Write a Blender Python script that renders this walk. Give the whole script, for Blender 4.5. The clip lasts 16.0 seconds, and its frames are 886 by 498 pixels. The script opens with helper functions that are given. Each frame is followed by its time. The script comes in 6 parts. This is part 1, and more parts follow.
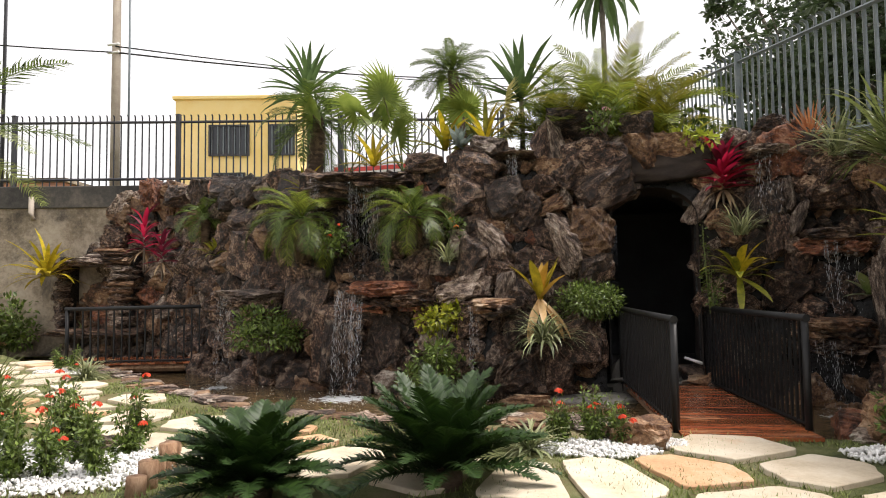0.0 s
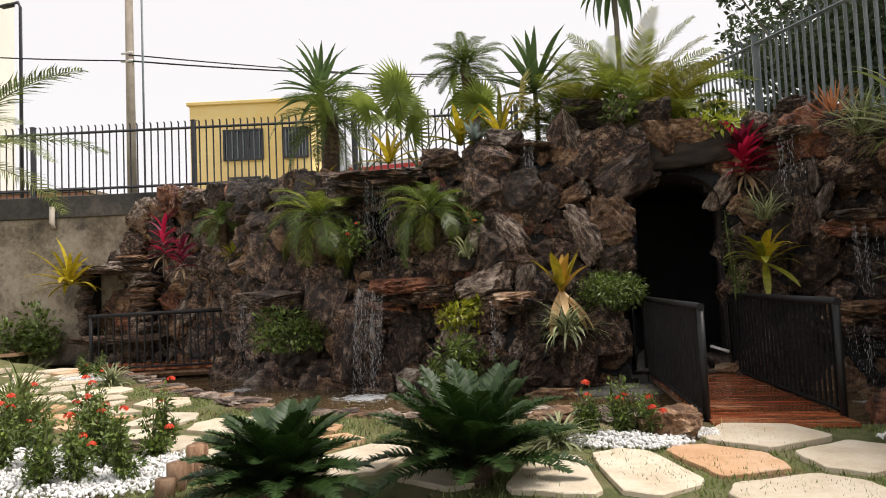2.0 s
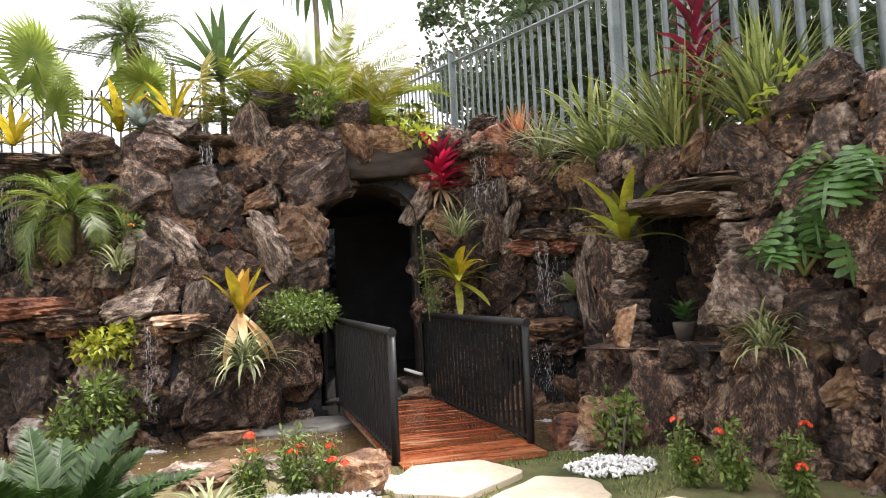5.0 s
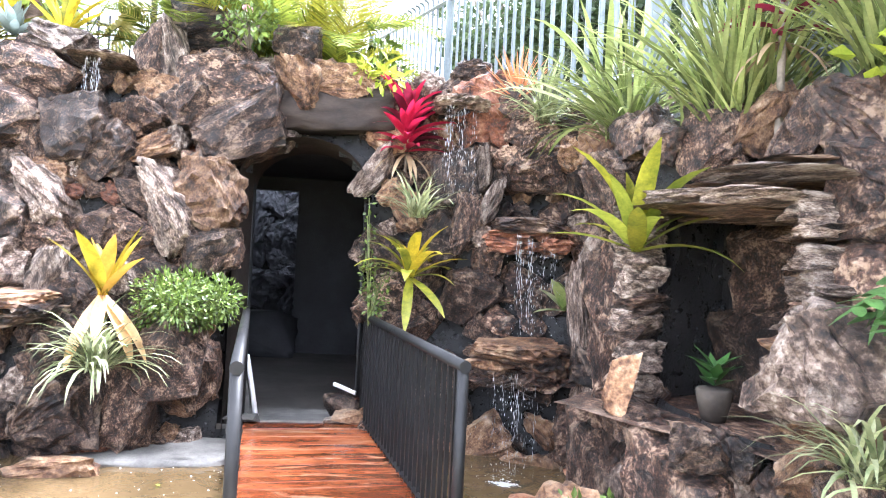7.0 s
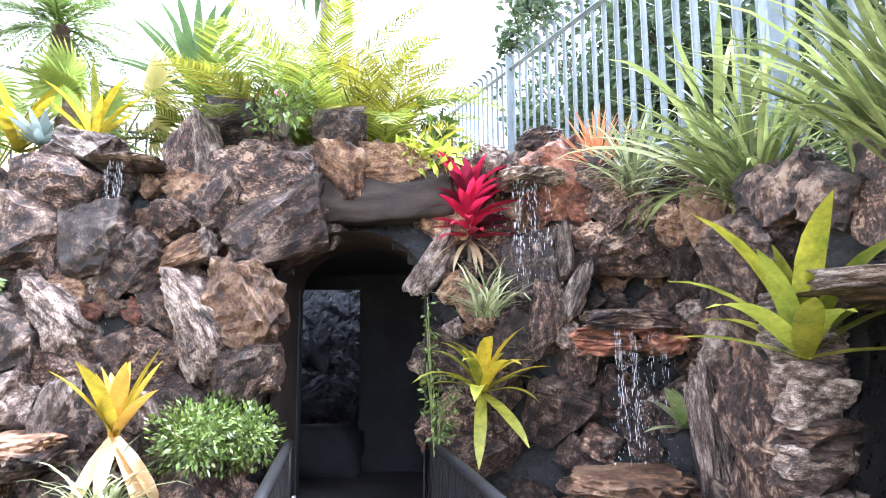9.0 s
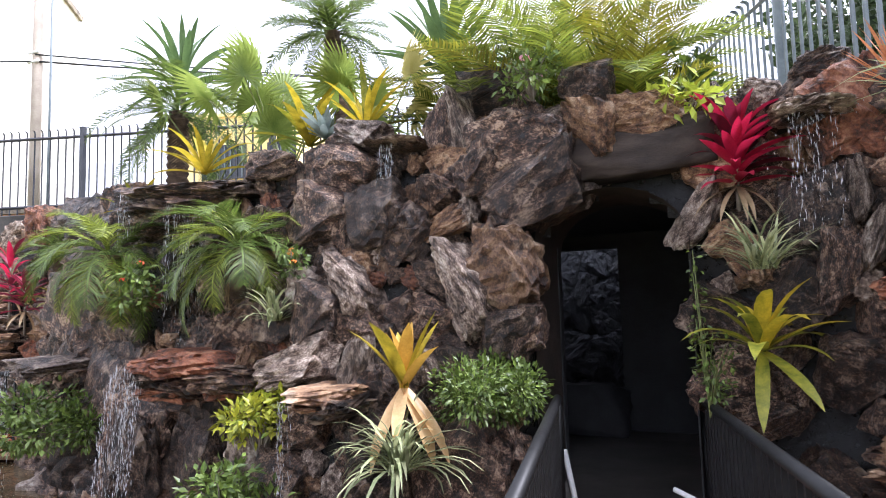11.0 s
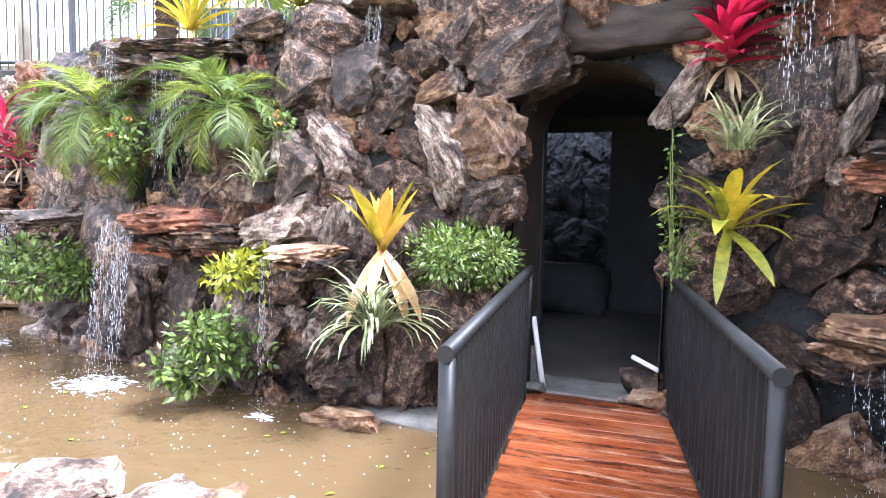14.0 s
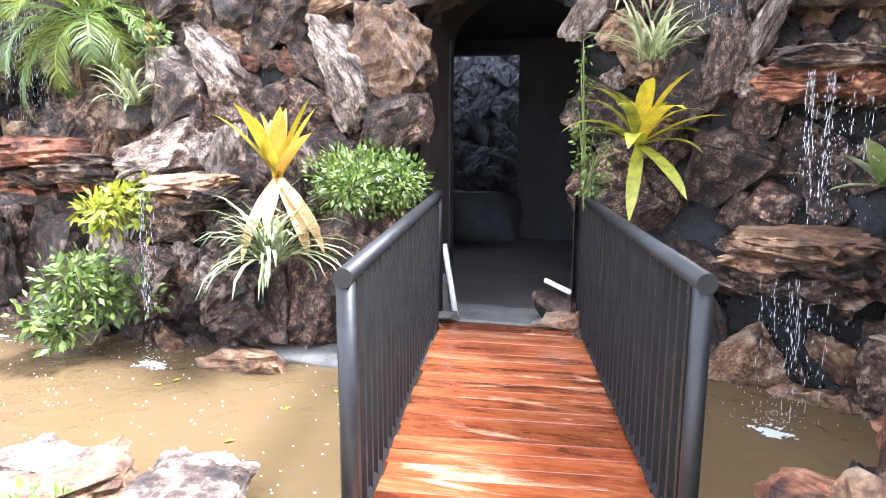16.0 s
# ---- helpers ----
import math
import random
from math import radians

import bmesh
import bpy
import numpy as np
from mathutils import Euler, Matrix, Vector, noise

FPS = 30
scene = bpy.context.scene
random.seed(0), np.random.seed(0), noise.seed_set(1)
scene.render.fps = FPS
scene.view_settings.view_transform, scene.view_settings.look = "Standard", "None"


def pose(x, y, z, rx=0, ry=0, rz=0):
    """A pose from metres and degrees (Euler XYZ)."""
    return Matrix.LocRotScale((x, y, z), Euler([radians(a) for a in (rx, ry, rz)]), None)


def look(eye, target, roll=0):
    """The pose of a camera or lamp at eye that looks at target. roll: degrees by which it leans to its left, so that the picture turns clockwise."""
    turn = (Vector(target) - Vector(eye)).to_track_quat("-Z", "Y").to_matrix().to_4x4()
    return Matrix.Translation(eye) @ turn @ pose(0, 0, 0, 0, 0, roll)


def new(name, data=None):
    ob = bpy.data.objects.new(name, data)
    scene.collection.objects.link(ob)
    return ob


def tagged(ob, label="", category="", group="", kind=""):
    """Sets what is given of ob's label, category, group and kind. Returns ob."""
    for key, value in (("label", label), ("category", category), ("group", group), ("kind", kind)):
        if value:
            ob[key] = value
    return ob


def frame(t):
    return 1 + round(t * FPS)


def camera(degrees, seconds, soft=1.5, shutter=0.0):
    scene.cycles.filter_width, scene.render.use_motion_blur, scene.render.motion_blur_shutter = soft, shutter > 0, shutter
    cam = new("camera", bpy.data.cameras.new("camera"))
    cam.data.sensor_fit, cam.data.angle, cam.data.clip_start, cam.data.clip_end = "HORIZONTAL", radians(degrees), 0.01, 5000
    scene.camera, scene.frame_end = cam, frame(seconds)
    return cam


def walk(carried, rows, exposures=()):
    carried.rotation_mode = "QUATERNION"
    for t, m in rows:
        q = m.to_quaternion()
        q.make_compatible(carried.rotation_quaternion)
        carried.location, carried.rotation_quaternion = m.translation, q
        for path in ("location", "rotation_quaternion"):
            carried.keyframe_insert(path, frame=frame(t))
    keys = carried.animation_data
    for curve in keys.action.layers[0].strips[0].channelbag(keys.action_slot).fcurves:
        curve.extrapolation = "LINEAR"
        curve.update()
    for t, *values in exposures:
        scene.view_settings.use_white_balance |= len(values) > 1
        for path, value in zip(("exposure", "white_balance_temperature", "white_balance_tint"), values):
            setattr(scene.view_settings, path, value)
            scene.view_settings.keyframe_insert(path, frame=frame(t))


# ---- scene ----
import itertools

cam = camera(68.4, 16.0, soft=1.0)
PATH = [
    (0, (1.275, -0.141, 1.273), (0.747, 1.784, 1.389), -0.8),
    (0.5, (1.265, -0.136, 1.268), (0.666, 1.768, 1.403), -0.6),
    (1, (1.255, -0.133, 1.266), (0.634, 1.762, 1.417), -1.4),
    (1.5, (1.236, -0.125, 1.26), (0.621, 1.772, 1.412), -1.6),
    (2, (1.223, -0.096, 1.244), (0.648, 1.816, 1.355), -2.6),
    (2.5, (1.228, -0.024, 1.266), (0.715, 1.905, 1.387), -2.6),
    (3, (1.292, 0.192, 1.266), (1.055, 2.166, 1.489), 1.5),
    (3.5, (1.217, 0.359, 1.256), (0.921, 2.333, 1.391), -1.2),
    (3.7, (1.223, 0.434, 1.266), (0.983, 2.416, 1.377), -0.5),
    (4, (1.241, 0.554, 1.29), (1.272, 2.55, 1.419), -1.3),
    (4.5, (1.178, 0.766, 1.288), (1.368, 2.746, 1.492), -2.1),
    (5, (1.376, 1.029, 1.277), (1.673, 3.003, 1.393), -2.7),
    (5.2, (1.472, 1.179, 1.277), (1.876, 3.135, 1.379), -0.1),
    (7.3, (2.306, 3.076, 1.528), (2.518, 5.065, 1.527), 2.8),
    (7.5, (2.314, 3.233, 1.537), (2.568, 5.217, 1.513), 0.4),
    (8, (2.317, 3.527, 1.594), (2.306, 5.526, 1.65), -1.6),
    (8.5, (2.385, 3.73, 1.627), (2.372, 5.729, 1.665), -0.8),
    (9, (2.393, 3.81, 1.674), (2.383, 5.789, 1.959), -0.4),
    (9.5, (2.322, 3.792, 1.675), (2.126, 5.745, 2.058), -1.4),
    (10, (2.304, 3.78, 1.663), (1.886, 5.702, 2.025), -1.1),
    (10.2, (2.307, 3.778, 1.659), (1.808, 5.684, 1.998), -1.2),
    (12.3, (2.483, 3.791, 1.64), (1.535, 5.551, 1.574), -1.9),
    (12.5, (2.482, 3.786, 1.634), (1.542, 5.549, 1.551), -1.5),
    (13, (2.502, 3.762, 1.605), (1.642, 5.564, 1.492), -0.2),
    (13.5, (2.523, 3.76, 1.581), (1.746, 5.598, 1.447), -0.1),
    (14, (2.568, 3.772, 1.53), (1.796, 5.609, 1.362), 1.1),
    (14.5, (2.636, 3.792, 1.488), (1.94, 5.657, 1.292), 1.6),
    (15, (2.657, 3.806, 1.438), (2.109, 5.704, 1.124), 0.3),
    (15.5, (2.634, 3.912, 1.384), (2.101, 5.78, 0.907), -0.3),
    (16, (2.51, 4.049, 1.41), (2.002, 5.951, 1.057), 0.1),
]
walk(cam, [(t, look(eye, target, roll)) for t, eye, target, roll in PATH],
     exposures=[(0, 0.4, 6600, 14), (1.2, 0.2, 6600, 14), (3, 0.05, 6600, 14), (4, 0.9, 6500, 14), (5.2, 1.5, 6400, 16), (7.3, 3.2, 5350, 16), (8.5, 3.25, 5200, 18), (9.0, 2.8, 5300, 18), (9.6, 1.75, 5600, 19), (10.2, 1.3, 5650, 20), (12.3, 2.1, 5500, 18), (14, 2.6, 5450, 18), (16, 3.05, 5450, 16)])

# ---- world and sun ----
SUN_EL, SUN_AZ = 60, 78
world = bpy.data.worlds.new("sky")
scene.world = world
world.use_nodes = True
wn, wl = world.node_tree.nodes, world.node_tree.links
bg = wn["Background"]
sky = wn.new("ShaderNodeTexSky")
sky.sky_type, sky.sun_disc = "NISHITA", False
sky.sun_elevation, sky.sun_rotation = radians(SUN_EL), radians(SUN_AZ)
haze = wn.new("ShaderNodeMix")
haze.data_type = "RGBA"
haze.inputs["Factor"].default_value = 0.84
haze.inputs["B"].default_value = (11.5, 11.4, 11.2, 1)
wl.new(sky.outputs["Color"], haze.inputs["A"])
wl.new(haze.outputs["Result"], bg.inputs["Color"])
bg.inputs["Strength"].default_value = 0.09
sun_data = bpy.data.lights.new("sun", "SUN")
sun_data.energy, sun_data.angle, sun_data.color = 3.6, radians(14), (1.0, 0.96, 0.9)
sun = new("sun", sun_data)
az = radians(SUN_AZ)
sun.matrix_world = look((0, 0, 30), (-math.sin(az) * 30 * math.cos(radians(SUN_EL)), -math.cos(az) * 30 * math.cos(radians(SUN_EL)), 30 - 30 * math.sin(radians(SUN_EL))))


# ---- materials ----
def material(name, colors, scale=4.0, rough=0.7, bump=0.3, detail=8.0, fine=40.0, metal=0.0, vary=0.12, stretch=(1, 1, 1), translucent=0.0, gloss=0.5, stain=None, island=False, grain=0.3, worn=None):
    """Colours run through a ramp on two scales of noise; vary shifts brightness from piece to piece."""
    m = bpy.data.materials.new(name)
    m.use_nodes = True
    n, l = m.node_tree.nodes, m.node_tree.links
    p = n["Principled BSDF"]
    tc, mp = n.new("ShaderNodeTexCoord"), n.new("ShaderNodeMapping")
    mp.inputs["Scale"].default_value = stretch
    l.new(tc.outputs["Object"], mp.inputs["Vector"])
    info = n.new("ShaderNodeNewGeometry") if island else n.new("ShaderNodeObjectInfo")
    chance = info.outputs["Random Per Island" if island else "Random"]
    shift = n.new("ShaderNodeCombineXYZ")
    a = n.new("ShaderNodeTexNoise")
    a.noise_dimensions = "4D"
    a.inputs["Scale"].default_value, a.inputs["Detail"].default_value, a.inputs["Roughness"].default_value = scale, detail, 0.62
    far = n.new("ShaderNodeMath")
    far.operation, far.inputs[1].default_value = "MULTIPLY", 37.0
    l.new(chance, far.inputs[0])
    l.new(far.outputs[0], a.inputs["W"])
    for axis in "XYZ":
        l.new(far.outputs[0], shift.inputs[axis])
    l.new(shift.outputs[0], mp.inputs["Location"])
    l.new(mp.outputs[0], a.inputs["Vector"])
    b = n.new("ShaderNodeTexNoise")
    b.inputs["Scale"].default_value, b.inputs["Detail"].default_value, b.inputs["Roughness"].default_value = fine, 6.0, 0.7
    l.new(mp.outputs[0], b.inputs["Vector"])
    mixed = n.new("ShaderNodeMix")
    mixed.inputs["Factor"].default_value = grain
    l.new(a.outputs["Fac"], mixed.inputs["A"])
    l.new(b.outputs["Fac"], mixed.inputs["B"])
    ramp = n.new("ShaderNodeValToRGB")
    while len(ramp.color_ramp.elements) < len(colors):
        ramp.color_ramp.elements.new(0.5)
    for i, c in enumerate(colors):
        e = ramp.color_ramp.elements[i]
        span = 0.28 - 0.55 * (grain - 0.3)
        e.position = 0.5 - span / 2 + span * i / max(1, len(colors) - 1)
        e.color = (*c, 1)
    l.new(mixed.outputs["Result"], ramp.inputs["Fac"])
    hsv = n.new("ShaderNodeHueSaturation")
    rng = n.new("ShaderNodeMapRange")
    rng.inputs["To Min"].default_value, rng.inputs["To Max"].default_value = 1 - 2.5 * vary, 1 + 2.5 * vary
    l.new(chance, rng.inputs["Value"])
    l.new(rng.outputs[0], hsv.inputs["Value"])
    hue = n.new("ShaderNodeMapRange")
    hue.inputs["To Min"].default_value, hue.inputs["To Max"].default_value = 0.5 - 0.08 * vary, 0.5 + 0.08 * vary
    l.new(far.outputs[0], hue.inputs["Value"])
    l.new(ramp.outputs["Color"], hsv.inputs["Color"])
    out = hsv.outputs["Color"]
    if stain:
        s = n.new("ShaderNodeTexNoise")
        s.inputs["Scale"].default_value, s.inputs["Detail"].default_value, s.inputs["Roughness"].default_value, s.inputs["Distortion"].default_value = stain[1], 12.0, 0.68, 0.5
        l.new(mp.outputs[0], s.inputs["Vector"])
        sr = n.new("ShaderNodeMapRange")
        sr.inputs["From Min"].default_value, sr.inputs["From Max"].default_value = stain[2] - 0.03, stain[2] + 0.12
        l.new(s.outputs["Fac"], sr.inputs["Value"])
        sm = n.new("ShaderNodeMix")
        sm.data_type = "RGBA"
        sm.inputs["B"].default_value = (*stain[0], 1)
        l.new(sr.outputs[0], sm.inputs["Factor"])
        l.new(out, sm.inputs["A"])
        out = sm.outputs["Result"]
    if worn:
        edge = n.new("ShaderNodeNewGeometry")
        er = n.new("ShaderNodeMapRange")
        er.inputs["From Min"].default_value, er.inputs["From Max"].default_value, er.inputs["To Max"].default_value = 0.545, 0.64, 0.8
        l.new(edge.outputs["Pointiness"], er.inputs["Value"])
        chip = n.new("ShaderNodeMath")
        chip.operation = "MULTIPLY"
        patch = n.new("ShaderNodeMapRange")
        patch.inputs["From Min"].default_value, patch.inputs["From Max"].default_value = 0.44, 0.56
        l.new(a.outputs["Fac"], patch.inputs["Value"])
        l.new(er.outputs[0], chip.inputs[0])
        l.new(patch.outputs[0], chip.inputs[1])
        em = n.new("ShaderNodeMix")
        em.data_type = "RGBA"
        em.inputs["B"].default_value = (*worn, 1)
        l.new(chip.outputs[0], em.inputs["Factor"])
        l.new(out, em.inputs["A"])
        out = em.outputs["Result"]
    l.new(out, p.inputs["Base Color"])
    rr = n.new("ShaderNodeMapRange")
    rr.inputs["To Min"].default_value, rr.inputs["To Max"].default_value = max(0.03, rough - 0.18), min(1, rough + 0.18)
    l.new(b.outputs["Fac"], rr.inputs["Value"])
    l.new(rr.outputs[0], p.inputs["Roughness"])
    p.inputs["Metallic"].default_value = metal
    p.inputs["Specular IOR Level"].default_value = gloss
    if bump:
        bp = n.new("ShaderNodeBump")
        bp.inputs["Strength"].default_value, bp.inputs["Distance"].default_value = bump, 0.06
        l.new(mixed.outputs["Result"], bp.inputs["Height"])
        if bump >= 0.8:
            pits = n.new("ShaderNodeTexNoise")
            pits.inputs["Scale"].default_value, pits.inputs["Detail"].default_value, pits.inputs["Roughness"].default_value = fine * 1.6, 8.0, 0.75
            l.new(mp.outputs[0], pits.inputs["Vector"])
            bp2 = n.new("ShaderNodeBump")
            bp2.inputs["Strength"].default_value, bp2.inputs["Distance"].default_value = 0.7, 0.02
            l.new(pits.outputs["Fac"], bp2.inputs["Height"])
            l.new(bp.outputs[0], bp2.inputs["Normal"])
            bp = bp2
        l.new(bp.outputs[0], p.inputs["Normal"])
    if translucent:
        tr = n.new("ShaderNodeBsdfTranslucent")
        l.new(out, tr.inputs["Color"])
        mx = n.new("ShaderNodeMixShader")
        mx.inputs["Fac"].default_value = translucent
        l.new(p.outputs[0], mx.inputs[1])
        l.new(tr.outputs[0], mx.inputs[2])
        l.new(mx.outputs[0], n["Material Output"].inputs["Surface"])
    return m


def leafy(name, dark, light, vary=0.12, rough=0.45, translucent=0.35, island=True, scale=3.0, fine=60.0):
    return material(name, [dark, tuple((a + b) / 2 for a, b in zip(dark, light)), light], scale, rough, 0.08, 3.0, fine, vary=vary, translucent=translucent, island=island)


M_ROCK = material("brown_rock", [(0.003, 0.002, 0.0016), (0.026, 0.0135, 0.009), (0.1, 0.053, 0.034), (0.34, 0.235, 0.16)], 5.5, 0.4, 1.0, 12, 26, vary=0.24, stain=((0.45, 0.34, 0.25), 3.2, 0.61), grain=0.5, worn=(0.5, 0.38, 0.28))
M_ROCKS = material("brown_small_rock", [(0.003, 0.002, 0.0016), (0.026, 0.0135, 0.009), (0.1, 0.053, 0.034), (0.34, 0.235, 0.16)], 5.5, 0.4, 1.0, 12, 26, vary=0.24, stain=((0.45, 0.34, 0.25), 3.2, 0.61), island=True, grain=0.5, worn=(0.5, 0.38, 0.28))
M_TAN = material("tan_rock", [(0.02, 0.011, 0.008), (0.14, 0.068, 0.036), (0.33, 0.19, 0.1), (0.54, 0.39, 0.26)], 3.5, 0.5, 1.0, 10, 24, vary=0.14, stain=((0.02, 0.014, 0.012), 3.0, 0.56), grain=0.4, worn=(0.58, 0.45, 0.33))
M_PALE = material("pale_rock", [(0.012, 0.009, 0.008), (0.1, 0.062, 0.044), (0.36, 0.27, 0.21), (0.66, 0.58, 0.49)], 4.5, 0.55, 1.0, 10, 28, vary=0.12, stain=((0.03, 0.02, 0.015), 2.4, 0.55), grain=0.42, worn=(0.68, 0.6, 0.52))
M_ORANGE = material("orange_rock", [(0.02, 0.01, 0.008), (0.14, 0.05, 0.027), (0.32, 0.12, 0.06), (0.46, 0.25, 0.15)], 4.5, 0.4, 1.0, 10, 24, vary=0.1, stain=((0.02, 0.014, 0.012), 3.0, 0.56), grain=0.45, worn=(0.5, 0.26, 0.15))
# wet mortar, taken down to near black so its colour also holds crevice shade
M_MORTAR = material("wet_mortar_crevice_shade", [(0.003, 0.003, 0.0035), (0.009, 0.0085, 0.009), (0.02, 0.018, 0.018)], 2.2, 0.3, 1.0, 10, 18, vary=0.0, stain=((0.018, 0.019, 0.022), 1.5, 0.66))
M_GRASS = material("lawn", [(0.05, 0.06, 0.02), (0.12, 0.14, 0.04), (0.2, 0.2, 0.08), (0.26, 0.2, 0.12)], 2.5, 0.9, 0.9, 10, 60, vary=0.0, stain=((0.19, 0.115, 0.055), 1.1, 0.54))
M_FLAG = material("cream_flagstone", [(0.5, 0.4, 0.27), (0.66, 0.56, 0.42), (0.76, 0.68, 0.55)], 2.6, 0.65, 0.35, 8, 30, vary=0.06, stain=((0.55, 0.33, 0.18), 1.5, 0.66))
M_FLAGO = material("apricot_flagstone", [(0.45, 0.24, 0.12), (0.6, 0.36, 0.2), (0.68, 0.5, 0.34)], 2.6, 0.65, 0.35, 8, 30, vary=0.06)
M_PEB = material("white_pebbles", [(0.6, 0.58, 0.55), (0.78, 0.77, 0.75), (0.86, 0.86, 0.85)], 8.0, 0.6, 0.2, vary=0.06, island=True)
M_WOOD = material("wet_red_planks", [(0.09, 0.02, 0.008), (0.19, 0.046, 0.015), (0.29, 0.088, 0.032), (0.38, 0.16, 0.075)], 1.6, 0.18, 0.06, 8, 9, vary=0.15, stretch=(0.9, 4.0, 4.0), gloss=0.7, stain=((0.5, 0.31, 0.19), 1.2, 0.58))
M_LOG = material("weathered_log", [(0.12, 0.06, 0.03), (0.28, 0.16, 0.09), (0.4, 0.27, 0.17)], 5, 0.8, 0.5, stretch=(4, 4, 1))
M_STEEL = material("charcoal_painted_steel", [(0.006, 0.006, 0.0065), (0.0105, 0.0105, 0.011), (0.016, 0.016, 0.0165)], 6, 0.5, 0.04, vary=0.0, gloss=0.3)
M_FENCE = material("grey_green_fence_paint", [(0.1, 0.125, 0.14), (0.15, 0.18, 0.195), (0.2, 0.23, 0.24)], 5, 0.45, 0.05, vary=0.05)
M_FENCED = material("dark_fence_paint", [(0.02, 0.022, 0.028), (0.035, 0.036, 0.045), (0.055, 0.055, 0.06)], 5, 0.5, 0.05, vary=0.03)
M_CONC = material("stained_concrete_wall", [(0.07, 0.055, 0.04), (0.2, 0.16, 0.115), (0.36, 0.3, 0.23), (0.44, 0.38, 0.3)], 1.0, 0.85, 0.4, 10, 12, vary=0.0, stain=((0.04, 0.034, 0.03), 0.9, 0.53))
M_CONCD = material("dark_coping_concrete", [(0.02, 0.019, 0.018), (0.06, 0.055, 0.05), (0.14, 0.12, 0.1)], 1.6, 0.85, 0.35, 10, 16, vary=0.0)
M_CEM = material("grey_cement", [(0.07, 0.066, 0.06), (0.14, 0.132, 0.12), (0.22, 0.21, 0.19)], 4.5, 0.75, 0.6, vary=0.0)
# the grey cement again, darkened to carry the cave's shade
M_DARKCEM = material("cave_shade_cement", [(0.035, 0.032, 0.027), (0.07, 0.064, 0.055), (0.12, 0.11, 0.095)], 2.0, 0.5, 0.4, vary=0.0)
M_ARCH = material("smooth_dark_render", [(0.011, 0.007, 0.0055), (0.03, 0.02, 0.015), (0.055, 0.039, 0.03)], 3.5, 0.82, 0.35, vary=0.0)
M_SLATE = material("dark_slate_stone", [(0.012, 0.013, 0.016), (0.04, 0.042, 0.05), (0.08, 0.083, 0.095)], 3.0, 0.6, 0.9, 10, 24, vary=0.2)
# near-black: the shade of the cave's inside is put into this colour
M_CAVE = material("cave_shade_render", [(0.01, 0.01, 0.012), (0.021, 0.022, 0.025), (0.038, 0.039, 0.043)], 2.0, 0.7, 0.4, vary=0.0)
M_YEL = material("yellow_plaster", [(0.88, 0.62, 0.22), (0.93, 0.7, 0.3), (0.95, 0.76, 0.38)], 0.7, 0.8, 0.05, vary=0.0)
M_BRICKY = material("terracotta_plaster", [(0.38, 0.17, 0.11), (0.46, 0.22, 0.15), (0.5, 0.27, 0.2)], 0.6, 0.8, 0.05, vary=0.0)
M_CREAMW = material("pale_cream_plaster", [(0.78, 0.74, 0.66), (0.83, 0.79, 0.72), (0.86, 0.83, 0.77)], 0.5, 0.8, 0.05, vary=0.0)
M_WHITE = material("white_paint", [(0.68, 0.68, 0.67), (0.78, 0.78, 0.77), (0.82, 0.82, 0.81)], 3, 0.6, 0.05, vary=0.0)
M_REDP = material("red_sign_paint", [(0.5, 0.04, 0.03), (0.6, 0.06, 0.05), (0.66, 0.1, 0.08)], 3, 0.5, 0.03, vary=0.0)
M_POLE = material("pole_concrete", [(0.3, 0.25, 0.2), (0.42, 0.36, 0.29), (0.5, 0.44, 0.37)], 2, 0.8, 0.2, vary=0.0)
M_CABLE = material("black_cable", [(0.012, 0.012, 0.012), (0.02, 0.02, 0.02)], 4, 0.6, 0.0, vary=0.0)
M_GLASSD = material("dark_window_glass", [(0.02, 0.024, 0.03), (0.04, 0.045, 0.055)], 1, 0.12, 0.0, vary=0.0)
M_BARK = material("palm_bark", [(0.04, 0.025, 0.018), (0.12, 0.075, 0.05), (0.22, 0.15, 0.1)], 9, 0.85, 0.9, vary=0.05, stretch=(1, 1, 2.5))
M_TRUNK = material("grey_trunk", [(0.1, 0.085, 0.07), (0.2, 0.17, 0.14), (0.3, 0.26, 0.22)], 6, 0.85, 0.6, vary=0.05)
M_STEM = leafy("green_stem", (0.08, 0.1, 0.03), (0.2, 0.22, 0.07), translucent=0.0)
M_PALM = leafy("palm_green", (0.03, 0.06, 0.01), (0.17, 0.23, 0.045), vary=0.2)
M_ARECA = leafy("areca_green", (0.06, 0.1, 0.012), (0.3, 0.34, 0.05), vary=0.22, translucent=0.45)
M_ARECAY = leafy("areca_yellow", (0.16, 0.17, 0.015), (0.4, 0.36, 0.04), vary=0.16, translucent=0.25)
M_FAN = leafy("fan_palm_green", (0.12, 0.18, 0.03), (0.3, 0.36, 0.08), translucent=0.5)
M_FANY = leafy("fan_palm_yellow", (0.5, 0.42, 0.12), (0.68, 0.6, 0.25), translucent=0.5)
M_DRAC = leafy("dracaena_green", (0.04, 0.075, 0.03), (0.13, 0.2, 0.07))
M_CYCAD = leafy("cycad_green", (0.01, 0.03, 0.006), (0.045, 0.09, 0.016), rough=0.5, translucent=0.2)
M_SHRUB = leafy("shrub_green", (0.03, 0.06, 0.01), (0.19, 0.26, 0.05), vary=0.2, translucent=0.25)
M_LIME = leafy("lime_leaf", (0.22, 0.3, 0.02), (0.5, 0.55, 0.07))
M_CROTON = leafy("croton_leaf", (0.06, 0.12, 0.015), (0.55, 0.52, 0.04))
M_VARIEG = leafy("variegated_strap", (0.12, 0.17, 0.06), (0.55, 0.56, 0.32), vary=0.25)
